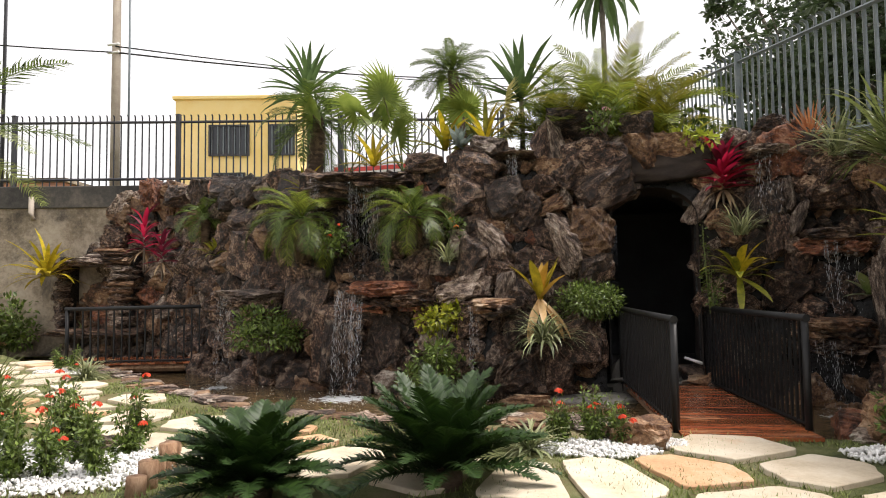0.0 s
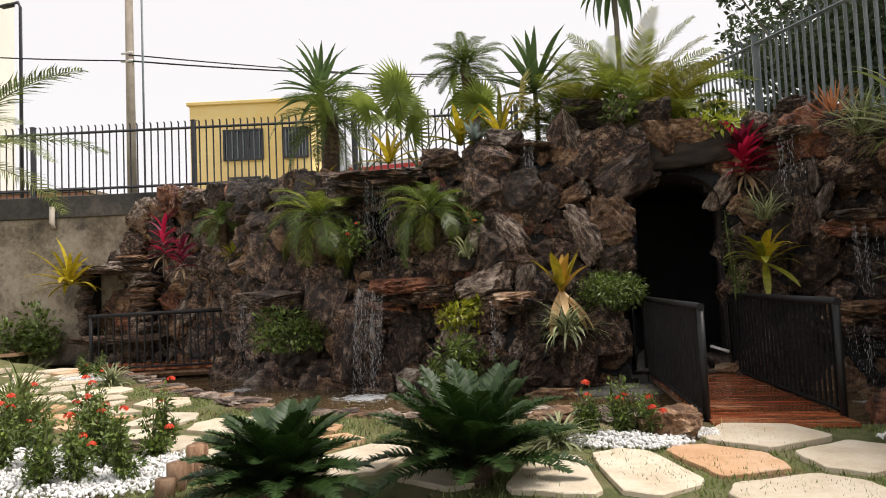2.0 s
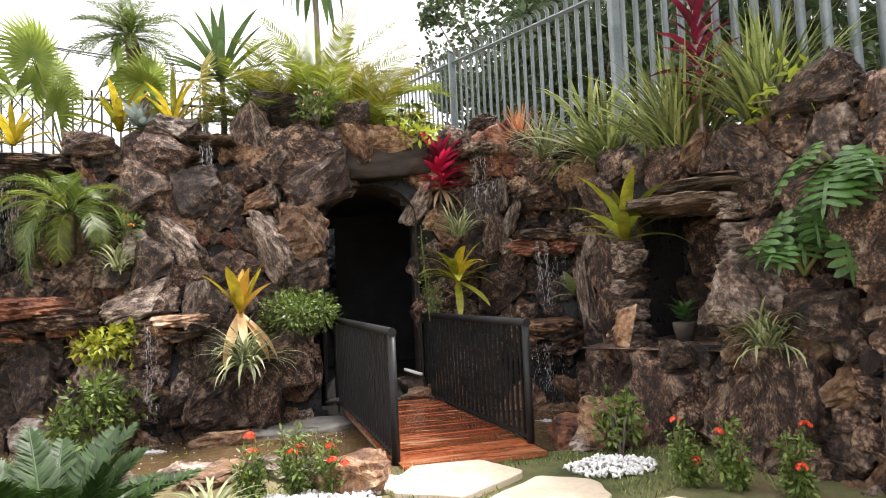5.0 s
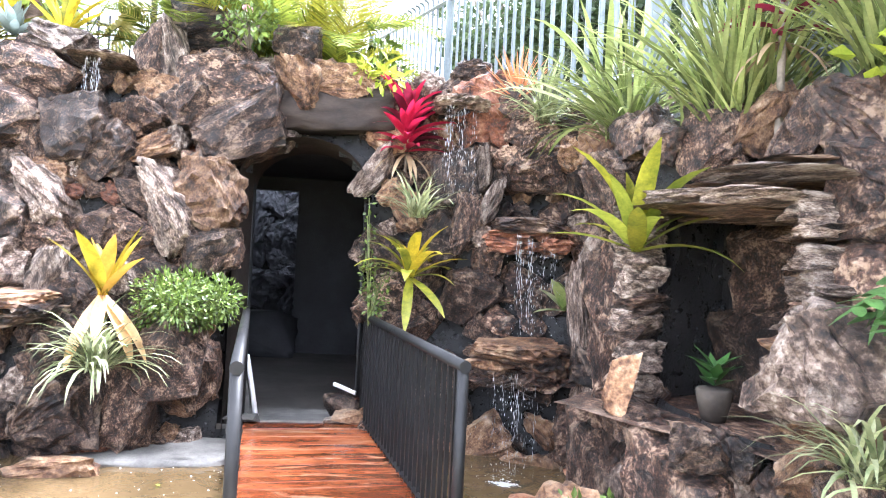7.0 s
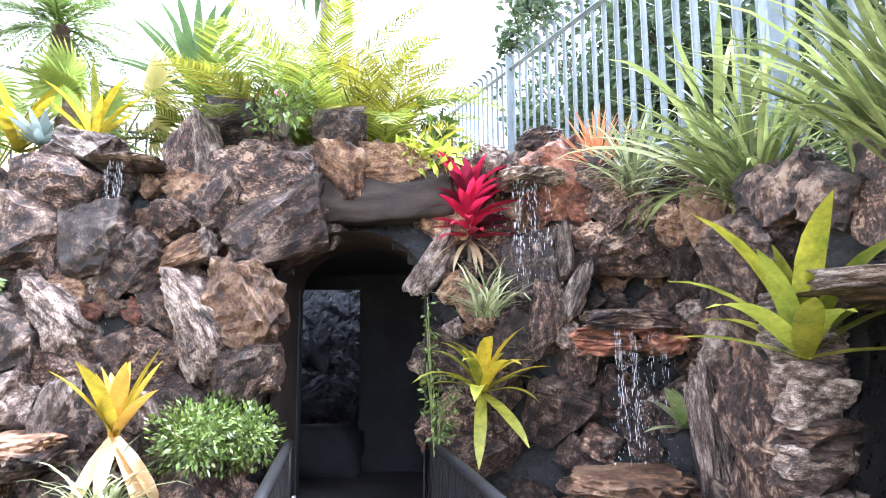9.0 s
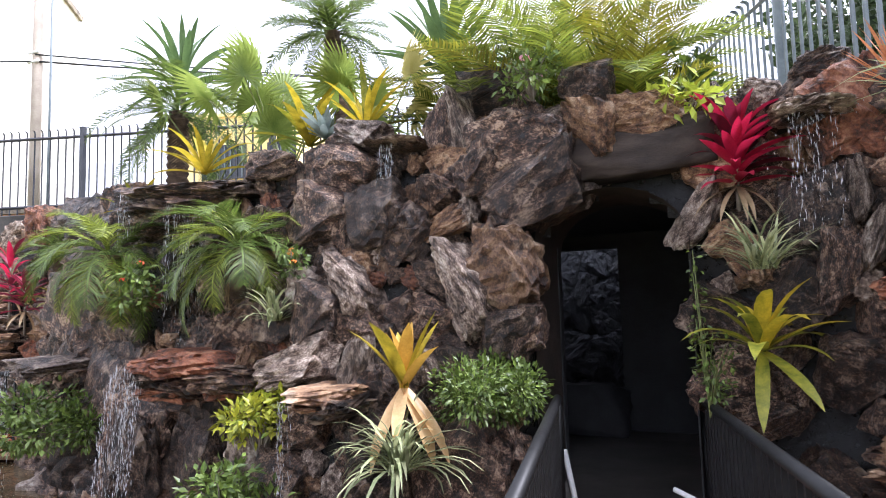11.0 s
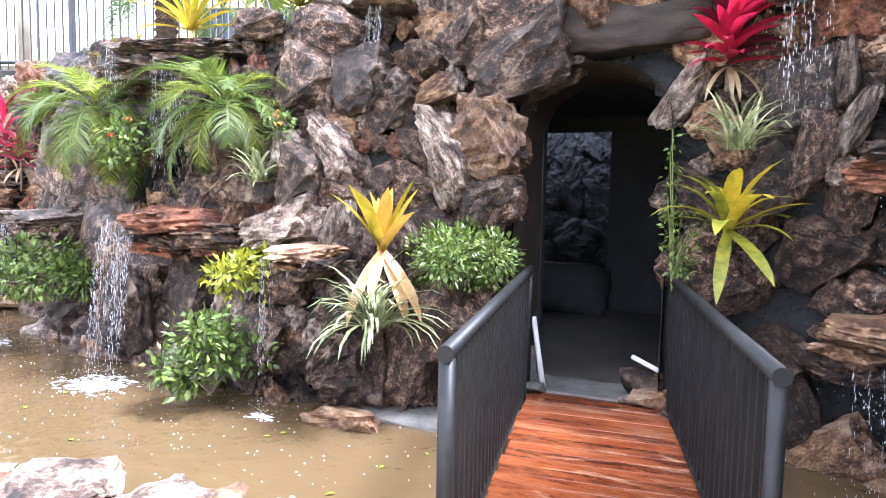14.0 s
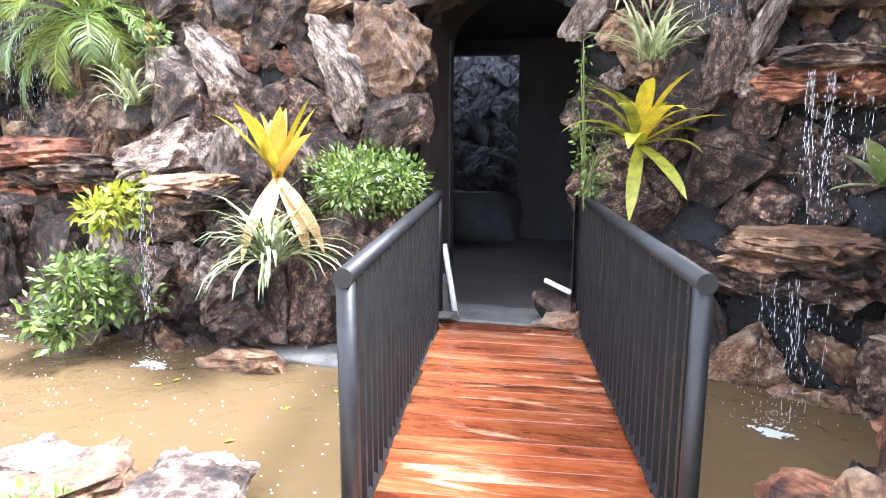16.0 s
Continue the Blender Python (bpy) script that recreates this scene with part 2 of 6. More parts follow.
M_BLADE = leafy("grass_blade", (0.08, 0.12, 0.025), (0.34, 0.38, 0.14), vary=0.22)
M_BROM = leafy("bromeliad_yellow", (0.24, 0.21, 0.012), (0.62, 0.46, 0.03), island=False, scale=9)
M_BROMO = leafy("bromeliad_ochre", (0.4, 0.22, 0.03), (0.68, 0.42, 0.07), island=False, scale=7)
M_BROMG = leafy("bromeliad_olive", (0.09, 0.12, 0.01), (0.38, 0.35, 0.03), island=False, scale=9)
M_BROMF = leafy("bromeliad_fresh_green", (0.12, 0.17, 0.015), (0.42, 0.44, 0.06), island=False, scale=7)
M_PEACH = leafy("dry_peach_leaf", (0.5, 0.3, 0.12), (0.72, 0.52, 0.28), island=False, scale=6)
M_RED = leafy("cordyline_red", (0.3, 0.008, 0.03), (0.68, 0.03, 0.1), island=False, rough=0.35)
M_DKRED = leafy("cordyline_maroon", (0.07, 0.008, 0.02), (0.25, 0.02, 0.05), island=False)
M_AGAVE = leafy("agave_blue", (0.13, 0.17, 0.16), (0.28, 0.33, 0.31), island=False)
M_RUST = leafy("rusty_airplant", (0.3, 0.09, 0.03), (0.58, 0.26, 0.12))
M_FLOWER = leafy("red_flower", (0.7, 0.05, 0.02), (0.85, 0.14, 0.06))
M_ORFLOWER = leafy("orange_flower", (0.62, 0.16, 0.02), (0.8, 0.3, 0.05))
M_PINK = leafy("pink_flower", (0.75, 0.3, 0.42), (0.88, 0.58, 0.66))
M_DRY = leafy("dry_straw_leaf", (0.2, 0.13, 0.07), (0.42, 0.31, 0.18))
M_TREE = leafy("tree_leaf", (0.025, 0.045, 0.018), (0.09, 0.13, 0.05))
M_PHILO = leafy("philodendron_leaf", (0.03, 0.08, 0.02), (0.1, 0.2, 0.05), rough=0.35, translucent=0.2)
M_POT = material("stone_pot", [(0.02, 0.015, 0.011), (0.045, 0.035, 0.026), (0.075, 0.06, 0.045)], 5, 0.8, 0.4)


def water_material(name, color, rough, trans, bump_scale, bump):
    m = bpy.data.materials.new(name)
    m.use_nodes = True
    n, l = m.node_tree.nodes, m.node_tree.links
    p = n["Principled BSDF"]
    tc, w = n.new("ShaderNodeTexCoord"), n.new("ShaderNodeTexNoise")
    w.inputs["Scale"].default_value, w.inputs["Detail"].default_value, w.inputs["Distortion"].default_value = bump_scale, 4, 0.6
    l.new(tc.outputs["Object"], w.inputs["Vector"])
    bp = n.new("ShaderNodeBump")
    bp.inputs["Strength"].default_value, bp.inputs["Distance"].default_value = bump, 0.03
    l.new(w.outputs["Fac"], bp.inputs["Height"])
    l.new(bp.outputs[0], p.inputs["Normal"])
    ramp = n.new("ShaderNodeValToRGB")
    ramp.color_ramp.elements[0].color = (*[c * 0.75 for c in color], 1)
    ramp.color_ramp.elements[1].color = (*[min(1, c * 1.2) for c in color], 1)
    w2 = n.new("ShaderNodeTexNoise")
    w2.inputs["Scale"].default_value = 0.7
    l.new(tc.outputs["Object"], w2.inputs["Vector"])
    l.new(w2.outputs["Fac"], ramp.inputs["Fac"])
    l.new(ramp.outputs[0], p.inputs["Base Color"])
    p.inputs["Roughness"].default_value, p.inputs["Transmission Weight"].default_value, p.inputs["IOR"].default_value = rough, trans, 1.33
    return m


M_POND = water_material("murky_pond_water", (0.095, 0.064, 0.031), 0.05, 0.0, 3.2, 0.6)
M_DROP = water_material("falling_water", (0.86, 0.9, 0.94), 0.08, 0.5, 12.0, 0.3)
M_FOAM = water_material("white_foam", (0.75, 0.78, 0.8), 0.3, 0.45, 20.0, 0.4)


# ---- building helpers ----
def link(name, bm, mat, parent=None, label="", smooth=True):
    me = bpy.data.meshes.new(name)
    bm.to_mesh(me)
    bm.free()
    if mat:
        me.materials.append(mat)
    if smooth:
        me.polygons.foreach_set("use_smooth", [True] * len(me.polygons))
    ob = new(name, me)
    if parent:
        ob.parent = parent
    if label:
        ob["label"] = label
    return ob


part = link


def raw(name, verts, faces, mat, parent=None, label="", smooth=True):
    me = bpy.data.meshes.new(name)
    me.from_pydata(verts, [], faces)
    me.materials.append(mat)
    if smooth:
        me.polygons.foreach_set("use_smooth", [True] * len(me.polygons))
    ob = new(name, me)
    if parent:
        ob.parent = parent
    if label:
        ob["label"] = label
    return ob


def share(name, me, parent, m):
    ob = new(name, me)
    ob.parent = parent
    ob.matrix_basis = m
    return ob


def root(name, at, label, category, group="", rz=0.0, size=1.0):
    ob = new(name)
    ob.empty_display_size = 0.1
    ob.matrix_basis = Matrix.LocRotScale(at, Euler((0, 0, rz)), (size, size, size))
    return tagged(ob, label, category, group)


def box(bm, c, s, m=None, bevel=0.0):
    r = bmesh.ops.create_cube(bm, size=1.0, matrix=(m or Matrix()) @ Matrix.Translation(c) @ Matrix.Diagonal((*s, 1)))
    if bevel:
        edges = list({e for v in r["verts"] for e in v.link_edges})
        bmesh.ops.bevel(bm, geom=edges, offset=bevel, segments=1, affect="EDGES")


def tube(bm, pts, radii, sides=8, cap=True):
    """A round bar along points, tapering by radii."""
    pts = [Vector(p) for p in pts]
    if not isinstance(radii, (list, tuple)):
        radii = [radii] * len(pts)
    rings = []
    for i, p in enumerate(pts):
        d = (pts[min(i + 1, len(pts) - 1)] - pts[max(i - 1, 0)]).normalized()
        a = d.orthogonal().normalized() if abs(d.z) < 0.99 else Vector((1, 0, 0))
        if abs(d.z) < 0.99:
            a = Vector((0, 0, 1)).cross(d).normalized()
        b = d.cross(a)
        rings.append([bm.verts.new(p + radii[i] * (a * math.cos(2 * math.pi * k / sides) + b * math.sin(2 * math.pi * k / sides))) for k in range(sides)])
    for r, s in zip(rings, rings[1:]):
        for k in range(sides):
            bm.faces.new((r[k], r[(k + 1) % sides], s[(k + 1) % sides], s[k]))
    if cap:
        bm.faces.new(rings[0][::-1])
        bm.faces.new(rings[-1])


def rock_bm(seed, size=(1, 1, 1), points=16, rough=0.12, cuts=5, freq=2.6, bands=0.6):
    """An angular broken stone about one unit across: a hull, refined and roughened."""
    rnd = random.Random(seed)
    bm = bmesh.new()
    for _ in range(points):
        v = Vector((rnd.uniform(-1, 1), rnd.uniform(-1, 1), rnd.uniform(-1, 1)))
        v = v.normalized() * rnd.uniform(0.75, 1.0)
        bm.verts.new((max(-0.62, min(0.62, v.x)), max(-0.62, min(0.62, v.y)), max(-0.62, min(0.62, v.z))))
    h = bmesh.ops.convex_hull(bm, input=bm.verts)
    bmesh.ops.delete(bm, geom=[g for g in h["geom_interior"] if isinstance(g, bmesh.types.BMVert)], context="VERTS")
    bmesh.ops.subdivide_edges(bm, edges=bm.edges, cuts=cuts, use_grid_fill=True)
    bmesh.ops.triangulate(bm, faces=bm.faces)
    bmesh.ops.smooth_vert(bm, verts=bm.verts, factor=0.08, use_axis_x=True, use_axis_y=True, use_axis_z=True)
    off = Vector((rnd.uniform(-50, 50), rnd.uniform(-50, 50), rnd.uniform(-50, 50)))
    bm.normal_update()
    for v in bm.verts:
        d = (noise.ridged_multi_fractal(v.co * freq + off, 0.9, 2.1, 4, 1.0, 2.0) - 1.1) * rough * 0.55 + noise.noise(v.co * Vector((1, 1, 7)) + off) * rough * bands + noise.noise(v.co * 8 + off) * rough * 0.5 + noise.noise(v.co * 17 + off) * rough * 0.35
        v.co += v.normal * d
        v.co = Vector((v.co.x * size[0], v.co.y * size[1], v.co.z * size[2]))
    return bm


def to_mesh(bm, name, mat, smooth=True):
    me = bpy.data.meshes.new(name)
    bm.to_mesh(me)
    bm.free()
    me.materials.append(mat)
    me.polygons.foreach_set("use_smooth", [smooth] * len(me.polygons))
    return me


def lerp_knots(knots, u):
    for a, b in zip(knots, knots[1:]):
        if u <= b[0]:
            f = max(0.0, (u - a[0]) / (b[0] - a[0]))
            return [p + (q - p) * f for p, q in zip(a[1:], b[1:])]
    return list(knots[-1][1:])


# ---- the plan of the rock wall: x, y at the water, recess back for each metre up, way back, top ----
RAWPLAN = [(-10.4, 11.75, .05, -.25, .97, 1.3), (-9.7, 11.6, .05, -.25, .97, 2.8), (-8.6, 11.45, .08, -.25, .97, 3.35), (-7.4, 11.25, .1, -.2, .98, 3.4), (-6.5, 10.6, .16, -.2, .98, 3.3), (-5.5, 9.65, .2, -.2, .98, 3.2),
           (-4.2, 8.95, .2, -.1, 1, 3.05), (-2.8, 8.5, .2, -.05, 1, 2.9), (-1.2, 8.2, .28, 0, 1, 3.0), (0.0, 8.1, .32, 0, 1, 3.2), (0.75, 8.4, .27, 0, 1, 3.2),
           (1.08, 8.72, .12, 0, 1, 3.2), (1.7, 8.78, .12, 0, 1, 3.1), (2.28, 8.76, .14, 0, 1, 3.0), (2.8, 8.6, .24, .1, 1, 3.05), (3.4, 8.45, .2, .25, .97, 3.0),
           (3.95, 8.2, .2, .5, .87, 2.9), (4.15, 7.6, .15, .8, .6, 2.8), (3.78, 6.75, .12, .93, .37, 2.4), (3.9, 6.2, .12, .93, .37, 2.2), (4.15, 5.45, .12, .93, .37, 2.2), (4.38, 4.7, .1, .93, .37, 2.4),
           (4.75, 3.6, .1, .93, .37, 2.5), (5.4, 2.0, .1, .93, .37, 2.5), (6.2, 0.0, .1, .93, .37, 2.5)]
KNOTS, run = [], 0.0
for i, k in enumerate(RAWPLAN):
    if i:
        run += math.hypot(k[0] - RAWPLAN[i - 1][0], k[1] - RAWPLAN[i - 1][1])
    KNOTS.append((run, *k))
LENGTH = run


def face_point(u, z, bulge=True):
    x, y, s, bx, by, top = lerp_knots(KNOTS, u)
    w = s * max(z, -0.3)
    if bulge:
        w -= 0.22 * noise.fractal(Vector((x * 0.8, y * 0.8, z * 1.1)), 0.9, 2.0, 3)
    if -3.05 < x < -1.95 and 1.45 < z < 2.7:
        w += 0.75 * min(1, (1 - abs((x + 2.5) / .55)) * 3) * min(1, (1 - abs((z - 2.07) / .62)) * 3)
    return Vector((x + bx * w, y + by * w, z))


def face_u(x, lo=0.0, hi=None):
    """The run along the wall at which it stands at x, left of the corner by the grotto niche."""
    best = min((abs(lerp_knots(KNOTS, lo + (hi - lo) * i / 400)[0] - x), lo + (hi - lo) * i / 400) for i in range(401))
    return best[1]


U_CORNER = KNOTS[17][0]


def on_face(x, z, proud=0.0):
    p = face_point(face_u(x, 0.0, U_CORNER), z)
    p.y -= proud
    return p


def on_side(y, z, proud=0.0):
    """A point of the stretch that runs towards the path, at the depth y."""
    u = min((abs(lerp_knots(KNOTS, U_CORNER + (LENGTH - U_CORNER) * i / 300)[1] - y), U_CORNER + (LENGTH - U_CORNER) * i / 300) for i in range(301))[1]
    p = face_point(u, z)
    return p - Vector((0.93, 0.37, 0)) * proud


def arch(x, z):
    """Inside the doorway of the cave."""
    c, half = 1.66, 0.57
    if abs(x - c) > half or z < -0.05:
        return False
    top = 2.12 + 0.42 * math.sqrt(max(0.0, 1 - ((x - c) / half) ** 2))
    return z < top


# ---- ground, pond, retaining wall ----
WALL_P, WALL_D = Vector((-8.1, 12.0, 0)), Vector((0.96, 0.28, 0))
WALL_N = Vector((-0.28, 0.96, 0))
SHORE = [(-11.5, 9.2), (-9.0, 9.9), (-7.6, 9.3), (-6.3, 8.45), (-4.9, 7.45), (-3.6, 6.75), (-2.1, 6.05), (-0.9, 5.95), (0.3, 6.15), (1.2, 6.15), (2.0, 6.0), (2.9, 6.0), (3.5, 6.1), (4.4, 6.2)]


def shore_y(x):
    for a, b in zip(SHORE, SHORE[1:]):
        if a[0] <= x <= b[0]:
            return a[1] + (b[1] - a[1]) * (x - a[0]) / (b[0] - a[0])
    return 99.0


def ground_z(x, y):
    over = (Vector((x, y, 0)) - WALL_P).dot(WALL_N)
    if over > 0.25 and x < 3.6 and (x < -2.4 or y > 15.5):
        return 2.7
    if x > 5.6 - 0.2 * (y - 4) and x > 4.6 and y < 11:
        return 2.55
    d = y - shore_y(x)
    z = 0.03 * noise.noise(Vector((x * 0.6, y * 0.6, 0)))
    if d > 0 and y < 14:
        z = -0.75 * min(1.0, d / 0.35)
    elif x < -9.5 and y > 8.5:
        z += 0.25 * min(1, (-9.5 - x))
    return z - 0.02


def build_ground():
    xs = [-900, -200, -60, -30, -18] + [-14 + 0.2 * i for i in range(116)] + [12, 20, 60, 200, 900]
    ys = [-900, -200, -40, -15] + [-8 + 0.2 * i for i in range(121)] + [18, 24, 40, 80, 200, 900]
    verts = [(x, y, ground_z(x, y)) for y in ys for x in xs]
    w = len(xs)
    faces = [(j * w + i, j * w + i + 1, (j + 1) * w + i + 1, (j + 1) * w + i) for j in range(len(ys) - 1) for i in range(w - 1)]
    tagged(raw("ground", verts, faces, M_GRASS), "patchy lawn and bare reddish earth round the pond", "lawn", kind="structure")


build_ground()


def build_pond():
    bm = bmesh.new()
    bmesh.ops.create_grid(bm, x_segments=60, y_segments=30, size=0.5, matrix=Matrix.Translation((-3.2, 8.6, -0.15)) @ Matrix.Diagonal((16.4, 6.2, 1, 1)))
    tagged(link("water", bm, M_POND), "murky brown pond water with ripples below the falls", "pond", kind="structure")


build_pond()


def along_wall(s, out=0.0, z=0.0):
    return WALL_P + WALL_D * s + WALL_N * out + Vector((0, 0, z))


def build_retaining_wall():
    turn = Matrix.Translation(WALL_P) @ Matrix.Rotation(math.atan2(WALL_D.y, WALL_D.x), 4, "Z")
    bm = bmesh.new()
    box(bm, (-3.75, 0.1, 1.5), (20.5, 0.2, 3.2), turn)
    wall = tagged(link("wall_north", bm, M_CONC, smooth=False), "stained grey concrete retaining wall with dark streaks", "wall", kind="structure")
    bm = bmesh.new()
    box(bm, (-3.75, 0.1, 3.34), (20.5, 0.3, 0.48), turn, 0.015)
    part("coping", bm, M_CONCD, wall, "blackened concrete coping", smooth=False)
    bm = bmesh.new()
    tube(bm, [along_wall(-3.1, -0.05, 3.35), along_wall(-3.1, -0.06, 3.0), along_wall(-3.05, -0.07, 2.85)], 0.06)
    part("drain_pipe", bm, M_POLE, wall, "short grey drain pipe")


build_retaining_wall()


def build_fence(name, p0, p1, z0, z1, height, gap, posts, mat, label, width, curl):
    """Posts, two rails and flat pickets whose tops curl outwards."""
    a, b = Vector((*p0, 0)), Vector((*p1, 0))
    d = (b - a).normalized()
    n = Vector((-d.y, d.x, 0))
    total = (b - a).length
    top = root(name, (a.x, a.y, z0), label, "fence")
    inv = Matrix.Translation((-a.x, -a.y, -z0))

    def at(s, z):
        f = s / total
        return a + d * s + Vector((0, 0, z0 + (z1 - z0) * f + z))

    for z in (0.14, height - 0.14):
        bm = bmesh.new()
        tube(bm, [at(0, z), at(total, z)], 0.03, 4)
        bm.transform(inv)
        part("rail", bm, mat, top, smooth=False)
    for k in range(posts + 1):
        bm = bmesh.new()
        p = at(total * k / posts, 0)
        box(bm, (p.x, p.y, p.z + height / 2 - 0.2), (0.09, 0.09, height + 0.42), bevel=0.008)
        box(bm, (p.x, p.y, p.z + height + 0.02), (0.1, 0.1, 0.02))
        bm.transform(inv)
        part("post", bm, mat, top, smooth=False)
    bm = bmesh.new()
    rot = Matrix.Rotation(math.atan2(d.y, d.x), 4, "Z")
    w = width / 2
    prof = [(0, 0.0), (0, height - 0.03), (-curl * 0.4, height), (-curl, height + 0.01)]
    rings = [[bm.verts.new(rot @ Vector((x, y + yy, z))) for x, yy in ((-w, 0.006), (0, -0.012), (w, 0.006), (0, 0.014))] for y, z in prof]
    for r, s in zip(rings, rings[1:]):
        for k in range(4):
            bm.faces.new((r[k], r[(k + 1) % 4], s[(k + 1) % 4], s[k]))
    bm.faces.new(rings[-1])
    me = to_mesh(bm, "picket", mat)
    count = int(total / gap)
    for k in range(count):
        p = at((k + 0.5) * gap, 0)
        share("picket", me, top, inv @ Matrix.Translation(p))


def wall_xy(s):
    p = along_wall(s, 0.1)
    return (p.x, p.y)


build_fence("boundary_fence", wall_xy(-10.8), wall_xy(7.2), 3.6, 3.6, 1.55, 0.155, 5, M_FENCED, "dark steel picket fence on the concrete wall", 0.035, 0.05)
build_fence("street_fence", (2.14, 14.8), (6.14, -0.6), 3.9, 1.5, 1.62, 0.19, 4, M_FENCE, "tall grey-green steel palisade fence above the rocks", 0.085, 0.07)


# ---- the rock wall ----
def build_rock_wall():
    du, rows = 0.13, 36
    nu = int(LENGTH / du)
    verts, faces, keep = [], [], []
    for i in range(nu + 1):
        u = LENGTH * i / nu
        top = lerp_knots(KNOTS, u)[5]
        for j in range(rows + 1):
            z = -0.7 + (top + 0.7) * j / rows
            verts.append(face_point(u, z))
        x, y, s, bx, by, _ = lerp_knots(KNOTS, u)
        for j, back in enumerate((0.25, 0.6, 1.1, 1.8, 2.8)):
            p = face_point(u, top) + Vector((bx, by, 0)) * back
            p.z += 0.1 * math.sin(back * 2) + 0.12 * noise.noise(p)
            verts.append(p)
    w = rows + 6
    for i in range(nu):
        for j in range(w - 1):
            q = (i * w + j, (i + 1) * w + j, (i + 1) * w + j + 1, i * w + j + 1)
            c = sum((Vector(verts[k]) for k in q), Vector()) / 4
            u = LENGTH * (i + 0.5) / nu
            if j < rows and 9.0 < u + 100 and c.y > 8.3 and arch(c.x, c.z):
                continue
            if KNOTS[18][0] < u < KNOTS[21][0] and 5.42 < c.y < 6.4 and 0.76 < c.z < 1.8:
                continue
            faces.append(q)
    return tagged(raw("rock_wall", verts, faces, M_MORTAR), "tall artificial grotto wall of dark brown rocks in wet mortar darkened for crevice shade", "rock wall", kind="structure")


ROCKWALL = build_rock_wall()


def build_cave():
    """The doorway's lining, passage, inner door and the open court behind it."""
    c, half = 1.66, 0.57
    verts, faces = [], []
    prof = [(-half, -0.1), (-half, 1.0), (-half, 2.12)] + [(half * math.cos(math.pi - math.pi * k / 12), 2.12 + 0.42 * math.sin(math.pi * k / 12)) for k in range(1, 12)] + [(half, 2.12), (half, 1.0), (half, -0.1)]
    n = len(prof)
    for y, g in ((8.62, 0.0), (9.1, 0.0), (9.6, 0.0)):
        for x, z in prof:
            verts.append((c + x, y + 0.12 * z * 0.5, z))
    for r in range(2):
        for k in range(n - 1):
            faces.append((r * n + k, r * n + k + 1, (r + 1) * n + k + 1, (r + 1) * n + k))
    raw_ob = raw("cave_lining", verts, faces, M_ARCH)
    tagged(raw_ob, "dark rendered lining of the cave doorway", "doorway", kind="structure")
    # chamber: side walls, inner wall with its doorway, court
    for at, size in (
        ((-0.1, 11.3, 1.4), (0.2, 3.4, 3.2)),
        ((3.5, 11.3, 1.4), (0.2, 3.4, 3.2)),
        ((0.5, 9.62, 1.4), (1.2, 0.12, 3.2)),
        ((2.83, 9.62, 1.4), (1.2, 0.12, 3.2)),
        ((-0.7, 12.9, 1.4), (1.6, 0.2, 3.2)),
        ((2.3, 12.9, 1.4), (2.2, 0.2, 3.2)),
        ((0.65, 12.9, 2.72), (1.1, 0.2, 0.6)),
        ((-1.45, 14.1, 1.4), (0.1, 2.2, 3.2)),
        ((1.4, 14.1, 1.4), (0.1, 2.2, 3.2)),
    ):
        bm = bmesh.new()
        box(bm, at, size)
        tagged(link("wall_cave", bm, M_CAVE, smooth=False), "rendered cave wall with the interior's shade in its colour", "wall", kind="structure")
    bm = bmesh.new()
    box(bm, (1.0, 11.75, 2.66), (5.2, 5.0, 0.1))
    tagged(link("ceiling", bm, M_CAVE, smooth=False), "cave ceiling coloured near black for the interior's shade", "ceiling", kind="structure")
    bm = bmesh.new()
    box(bm, (1.0, 11.95, -0.09), (5.2, 6.6, 0.16))
    tagged(link("floor", bm, M_DARKCEM, smooth=False), "smooth grey cement cave floor, darkened for shade", "floor", kind="structure")
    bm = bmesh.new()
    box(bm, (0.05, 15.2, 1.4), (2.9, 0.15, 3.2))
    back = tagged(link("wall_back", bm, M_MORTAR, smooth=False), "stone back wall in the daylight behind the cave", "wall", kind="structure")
    rnd = random.Random(5)
    for i in range(8):
        for j in range(7):
            me = SLATES[rnd.randrange(len(SLATES))]
            share("stone", me, back, Matrix.LocRotScale((-1.2 + 0.36 * i + rnd.uniform(-.1, .1), 15.06, 0.2 + 0.42 * j + rnd.uniform(-.1, .1)), Euler((0, rnd.uniform(0, 6), 0)), (0.46, 0.3, 0.44)))
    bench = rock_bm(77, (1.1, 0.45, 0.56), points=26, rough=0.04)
    # grey stone, coloured with the cave's painted shade
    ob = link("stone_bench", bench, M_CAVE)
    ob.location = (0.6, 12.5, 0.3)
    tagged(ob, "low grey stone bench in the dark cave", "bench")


def stone_mesh(k, mat, name="stone"):
    return to_mesh(rock_bm(100 + k, points=17 + k % 7, rough=(0.13 if mat in (M_ROCK, M_SLATE) else 0.15) + 0.02 * (k % 3), bands=0.15), name, mat, False)


ROCKS = [stone_mesh(k, M_ROCK) for k in range(12)]
TANS = [stone_mesh(20 + k, M_TAN) for k in range(4)]
PALES = [stone_mesh(30 + k, M_PALE) for k in range(4)]
SLATES = [stone_mesh(50 + k, M_SLATE) for k in range(4)]
SMOOTHS = [to_mesh(rock_bm(160, points=22, rough=0.06, bands=0.05), "stone", M_ARCH)]
ORANGES = [stone_mesh(40 + k, M_ORANGE) for k in range(2)]
build_cave()

SET = {"r": ROCKS, "t": TANS, "p": PALES, "o": ORANGES, "s": SMOOTHS}
